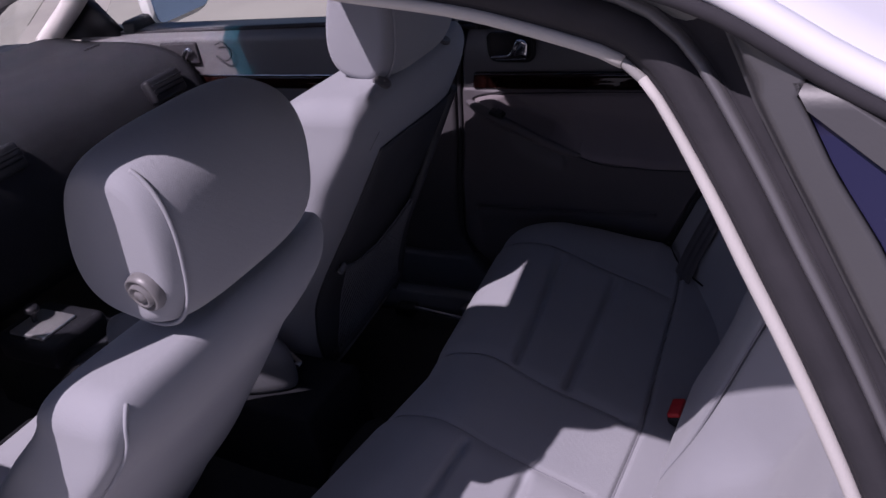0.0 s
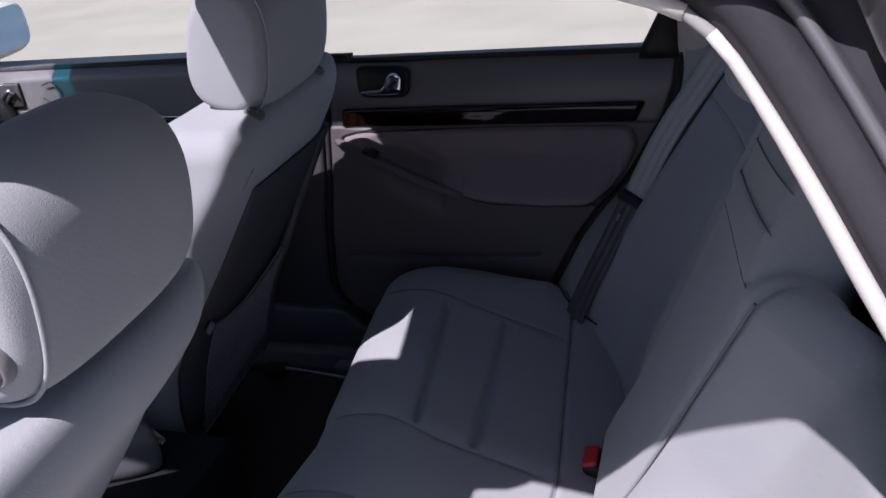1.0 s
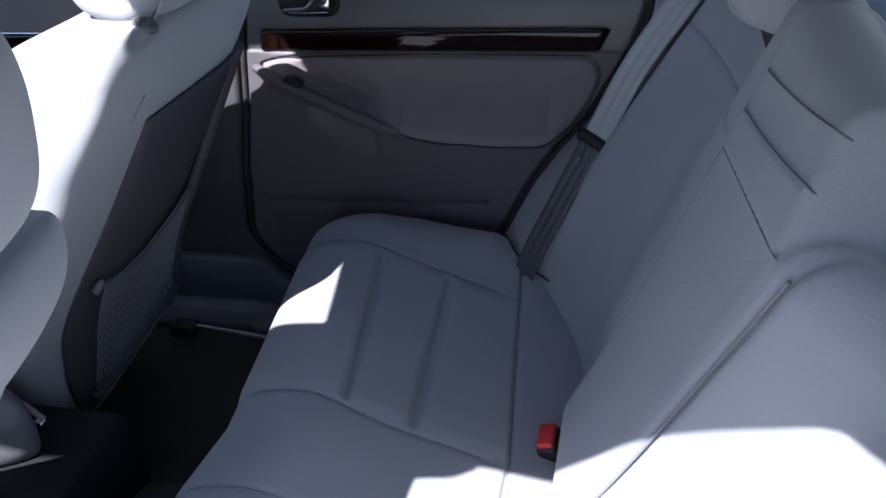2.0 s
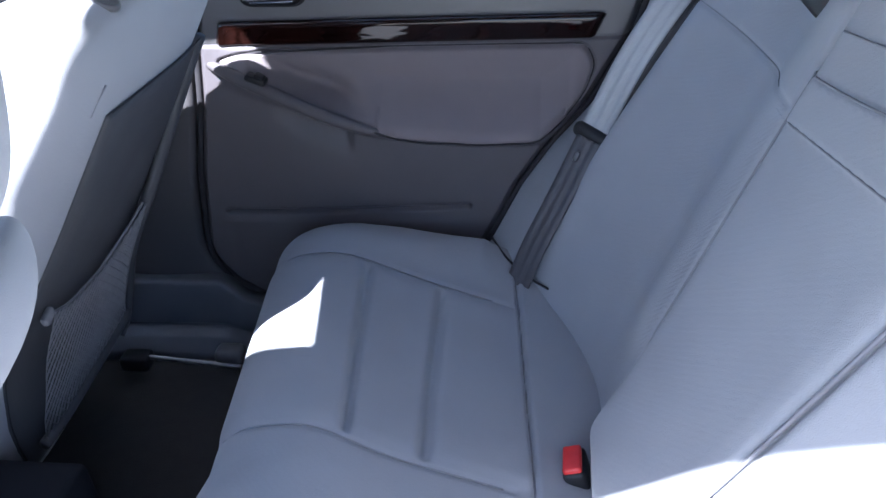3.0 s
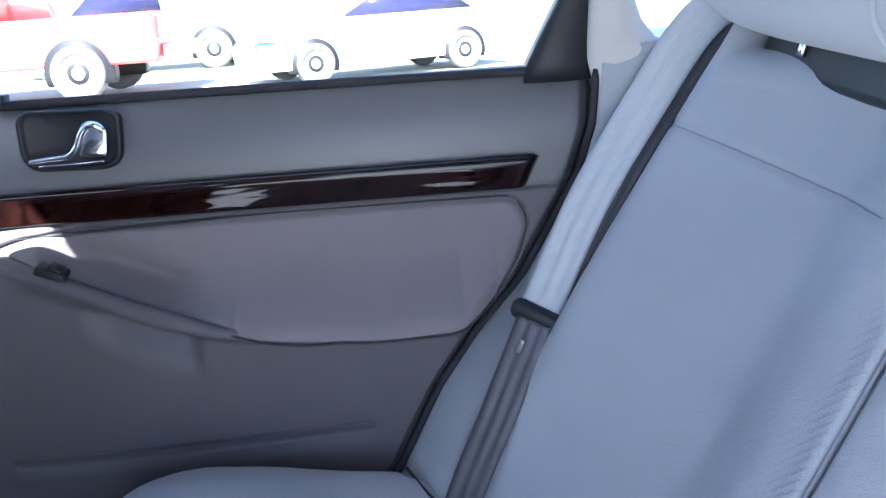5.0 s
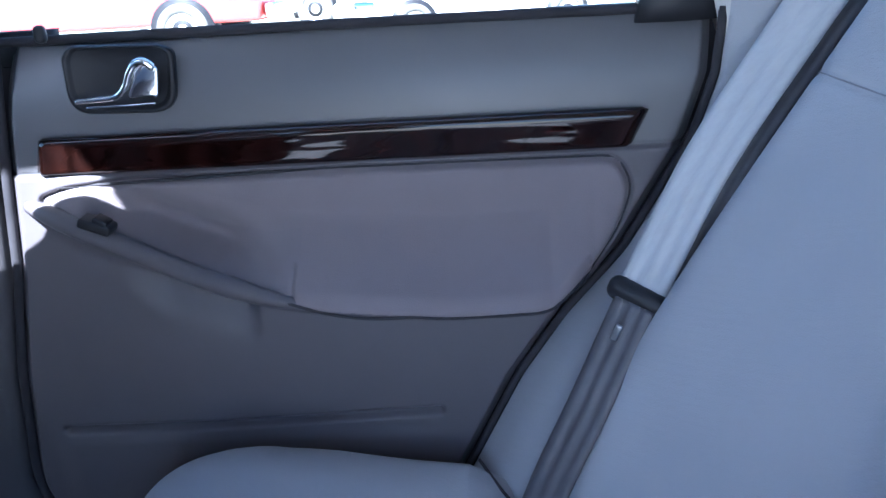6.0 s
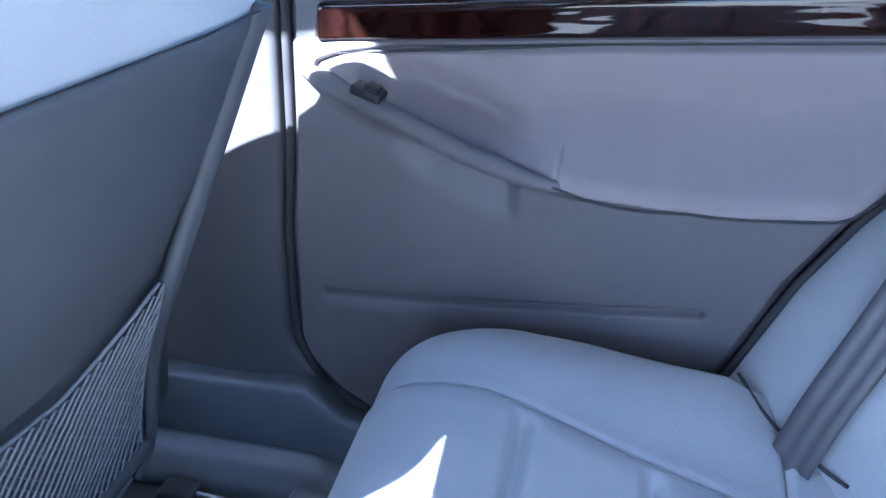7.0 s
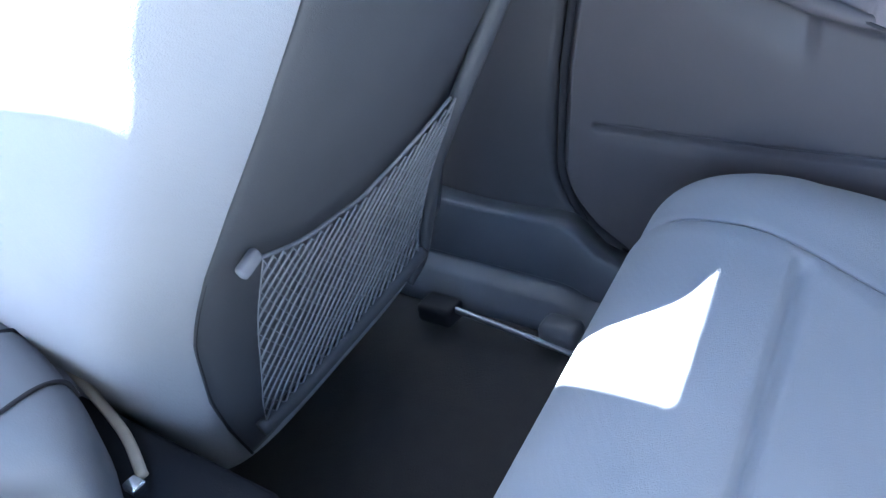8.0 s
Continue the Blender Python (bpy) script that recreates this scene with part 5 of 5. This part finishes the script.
def windscreen():
    g = np.array([[(-1.62, -0.64, 0.86), (-1.62, 0.70, 0.86)], [(-0.80, -0.53, 1.282), (-0.80, 0.55, 1.282)]])
    nv = np.linspace(0, 1, 8)[:, None, None]
    pane = mesh_ob("windscreen", sheet(g[0] * (1 - nv) + g[1] * nv, (-0.003, 0, 0.004)), GLASS, None, "", False)
    pane.visible_shadow = False
    tagged(pane, "clear laminated windscreen above the dashboard", "windscreen", kind="structure")
    m = bpy.data.materials.new("teal_tint_film")
    m.use_nodes = True
    clear = m.node_tree.nodes.new("ShaderNodeBsdfTransparent")
    clear.inputs[0].default_value = (0.05, 0.55, 0.62, 1)
    m.node_tree.links.new(clear.outputs[0], m.node_tree.nodes["Material Output"].inputs[0])
    k = np.array([0.93, 0.965, 1.0])[:, None, None]
    mesh_ob("tint_band", sheet(g[0] * (1 - k) + g[1] * k + np.array([0.006, 0, -0.004]), (-0.001, 0, 0.001)), m, pane, "teal tint band along the windscreen's top", False)
windscreen()


def bonnet():
    X, Y = np.meshgrid(np.linspace(-2.6, -1.58, 20), np.linspace(-0.74, 0.80, 20))
    Z = 0.86 - 0.12 * ((-1.58 - X) / 1.02) ** 1.6 - 0.10 * ((Y - 0.03) / 0.77) ** 4
    ob = mesh_ob("bonnet", sheet(np.stack([X, Y, Z], -1), (0, 0, -0.25)), SILVER)
    tagged(ob, "silver bonnet beyond the windscreen", "car body", kind="structure")
bonnet()


def wing_mirror():
    m = thing("wing_mirror", "silver wing mirror on the passenger door", "mirror")
    rows = []
    for t in np.linspace(0, 1, 14):
        k = math.sqrt(max(0.03, 1 - t**2.2))
        a = np.linspace(0, 2 * math.pi, 36, endpoint=False)
        c, s = np.cos(a), np.sin(a)
        rows.append(np.stack([np.full(36, -1.10 - 0.10 * t), 0.915 + 0.122 * k * np.sign(c) * np.abs(c) ** 0.55, 0.938 + 0.066 * k * np.sign(s) * np.abs(s) ** 0.55], 1))
    mesh_ob("housing", loft(np.array(rows)), WHITE_PAINT, m, "pale silver mirror housing")
    a = np.linspace(0, 2 * math.pi, 36, endpoint=False)
    glass = fillet_loop([(0.806, 0.884), (1.024, 0.884), (1.024, 0.992), (0.806, 0.992)], 0.03, 5)
    mesh_ob("mirror_glass", prism(glass, -1.101, -1.094, "x"), MIRROR, m, "mirror glass coloured with a blue reflection", False)
    mesh_ob("arm", moved(rounded_box(0.05, 0.12, 0.04, 0.012), pose(-1.13, 0.78, 0.90)), DARK, m)
    return m


wing_mirror()


def console():
    c = thing("centre_console", "grey centre console with shift plate", "console")
    prof = fillet_loop([(-0.085, 0.20), (0.115, 0.20), (0.105, 0.40), (-0.075, 0.40)], 0.02, 4)
    mesh_ob("tunnel_cover", prism(prof, -1.05, -0.10, "x", 0.008), DASH, c)
    mesh_ob("shift_plate", moved(rounded_box(0.115, 0.095, 0.010, 0.004), pose(-0.85, -0.030, 0.458)), RIM, c, "bright metal shift gate plate")
    mesh_ob("shift_base", moved(rounded_box(0.20, 0.16, 0.07, 0.02), pose(-0.85, -0.015, 0.42)), DASH, c)
    mesh_ob("shift_lever", tube([(-0.875, -0.03, 0.46), (-0.87, -0.03, 0.48), (-0.865, -0.03, 0.505)], [0.006] * 8 + [0.010, 0.015, 0.017, 0.017, 0.016, 0.013], 14, 12), DARK, c)
    a = np.linspace(0, 2 * math.pi, 56, endpoint=False)
    cs, sn = np.cos(a), np.sin(a)
    rr = (np.abs(cs) ** 1.6 + np.abs(sn) ** 1.6) ** (-1 / 1.6)
    rows = [np.stack([-0.47 + (np.where(cs > 0, 0.302, 0.19) - d) * rr * cs, 0.0 + (0.097 - d) * rr * sn, np.full(56, z + 0.026)], 1) for d, z in ((0.012, 0.375), (0.003, 0.385), (0.0, 0.40), (0.0, 0.435), (0.003, 0.450), (0.010, 0.461), (0.022, 0.468), (0.045, 0.4715), (0.09, 0.473))]
    mesh_ob("armrest", loft(np.array(rows)), SIDE_VINYL, c, "smooth grey armrest")
    mesh_ob("base", moved(rounded_box(0.10, 0.09, 0.07, 0.02), pose(-0.23, -0.005, 0.345)), DASH, c)
    for x, w in ((-0.385, 0.89), (-0.275, 0.64)):
        mesh_ob("seam", tube([(x, -0.099 * w, 0.466), (x, -0.091 * w, 0.486), (x, -0.058 * w, 0.4975), (x, 0.0, 0.4995), (x, 0.058 * w, 0.4975), (x, 0.091 * w, 0.486), (x, 0.099 * w, 0.466)], 0.0022, 40, 6, up=(1, 0, 0)), RUBBER, c)
    stalk = mesh_ob("belt_stalk", tube([(-0.39, 0.108, 0.43), (-0.362, 0.104, 0.42), (-0.259, 0.077, 0.42), (-0.20, 0.051, 0.418)], 0.005, 30, 8, flat=0.6), STALK, c, "tan plastic belt stalk")
    mesh_ob("stalk_tip", moved(rounded_box(0.016, 0.014, 0.010, 0.003), pose(-0.196, 0.040, 0.420)), CHROME, stalk)
    return c


console()


def seat_rail():
    r = thing("seat_rail", "steel seat rail with black foot on the carpet", "seat rail")
    mesh_ob("foot", moved(rounded_box(0.055, 0.04, 0.030, 0.008), pose(-0.275, 0.545, 0.205)), DARK, r, "black rail foot")
    mesh_ob("bar", tube([(-0.27, 0.545, 0.215), (-0.19, 0.548, 0.205), (-0.08, 0.553, 0.190)], 0.0045, 16, 8), STEEL, r)
    mesh_ob("end_cap", moved(rounded_box(0.055, 0.04, 0.035, 0.012), pose(-0.105, 0.572, 0.203)), PLASTIC_UP, r, "grey plastic rail cap")
    return r


seat_rail()


# ---- parked vehicles ----
def wheel(parent, x, y, r, w, side):
    a = np.linspace(0, 2 * math.pi, 36, endpoint=False)
    def spun(profile):
        return loft(np.array([[(x + q * math.cos(v), y + side * d, r + q * math.sin(v)) for v in a] for q, d in profile]))
    tyre = mesh_ob("wheel", spun([(r * 0.60, 0.0), (r * 0.64, w * 0.48), (r * 0.93, w * 0.5), (r, w * 0.36), (r, -w * 0.4), (r * 0.9, -w * 0.5), (r * 0.6, -w * 0.5)]), TYRE, parent, "dusty black tyre")
    rim = mesh_ob("rim", spun([(0.01, w * 0.36), (r * 0.2, w * 0.36), (r * 0.25, w * 0.26), (r * 0.5, w * 0.30), (r * 0.60, w * 0.46), (r * 0.64, w * 0.47), (r * 0.62, -w * 0.3), (0.01, -w * 0.3)]), RIM, tyre, "dull alloy rim")
    return rim


def vehicle(name, label, category, paint, width, lower, cabin, wheels, r, m, group=""):
    """lower, cabin: side outlines (along, up); wheels: their places along."""
    v = thing(name, label, category, group=group)
    mesh_ob("body", prism(lower, -width / 2, width / 2, "y", 0.05, 3), paint, v)
    zlo, zhi = min(z for _, z in cabin), max(z for _, z in cabin)
    rows = []
    for y in np.linspace(-1, 1, 9):
        rows.append([(x, y * (width / 2 - 0.06 - 0.14 * (z - zlo) / (zhi - zlo)), z) for x, z in cabin])
    mesh_ob("cabin", loft(np.array(rows)), paint, v)
    cx = np.mean([x for x, _ in cabin])
    for side in (-1, 1):
        win = [(cx + (x - cx) * 0.86, zlo + 0.06 + (z - zlo) * 0.78) for x, z in cabin]
        rows = np.array([[(x, side * (width / 2 - 0.06 - 0.14 * (z - zlo) / (zhi - zlo) + d), z) for x, z in win] for d in (-0.02, 0.006)])
        mesh_ob("side_window", loft(rows), DARK_GLASS, v, "dark side window")
        for x in wheels:
            mesh_ob("wheel_arch", prism([(x + 1.24 * r * math.cos(q), r + 1.24 * r * math.sin(q)) for q in np.linspace(-0.35, math.pi + 0.35, 26)], side * (width / 2 - 0.30), side * (width / 2 + 0.003), "y"), DARK, v)
            wheel(v, x, side * (width / 2 - 0.06), r, 0.22, side)
    v.matrix_world = SLOPE @ m
    return v


def pickup_shape():
    low = [(-2.7, 0.45), (2.65, 0.45), (2.70, 0.80), (2.62, 1.12), (-0.9, 1.12), (-1.2, 1.14), (-2.55, 1.06), (-2.72, 0.85)]
    cab = [(-1.35, 1.10), (0.75, 1.10), (0.62, 1.74), (0.40, 1.80), (-0.45, 1.80), (-0.75, 1.72)]
    return low, cab


low, cab = pickup_shape()
truck = vehicle("pickup_truck", "red pickup truck with dusty wheels parked outside", "truck", RED_PAINT, 1.9, low, cab, (-1.75, 1.55), 0.37, pose(-5.45, 12.9, 0))
mesh_ob("rear_bumper", moved(rounded_box(0.16, 1.8, 0.20, 0.04), pose(2.78, 0, 0.58)), CHROME, truck, "chrome rear bumper")
mesh_ob("tail_light", moved(rounded_box(0.06, 0.14, 0.30, 0.02), pose(2.66, -0.88, 0.92)), RED_BUTTON, truck, "red tail light")
truck2 = vehicle("pickup_truck", "white pickup truck parked in the far row", "truck", WHITE_PAINT, 1.9, low, cab, (-1.75, 1.55), 0.37, pose(-4.7, 18.5, 0))
mesh_ob("rear_bumper", moved(rounded_box(0.16, 1.8, 0.20, 0.04), pose(2.78, 0, 0.58)), CHROME, truck2, "chrome rear bumper")
sl = [(-2.2, 0.25), (2.2, 0.25), (2.28, 0.55), (2.2, 0.92), (1.2, 0.98), (-0.95, 0.96), (-2.0, 0.80), (-2.25, 0.60)]
sc = [(-1.05, 0.94), (1.75, 0.95), (1.25, 1.36), (0.6, 1.44), (-0.2, 1.42)]
car = vehicle("sedan", "white sedan parked in the far row", "car", WHITE_PAINT, 1.75, sl, sc, (-1.35, 1.35), 0.32, pose(0.08, 13.0, 0, 0, 0, 24) @ Matrix.Scale(0.86, 4))
mesh_ob("head_light", moved(rounded_box(0.30, 0.2, 0.12, 0.03), pose(-2.12, -0.78, 0.66)), MIRROR, car, "clear headlight")
mesh_ob("tail_light", moved(rounded_box(0.10, 0.2, 0.14, 0.03), pose(2.2, -0.75, 0.78)), RED_BUTTON, car, "red tail light")


# wheels under the car's own body
for x in (-1.72, 1.02):
    for y, side in ((-0.70, -1), (0.76, 1)):
        wheel(bpy.data.objects["car_side"], x, y, 0.31, 0.20, side)
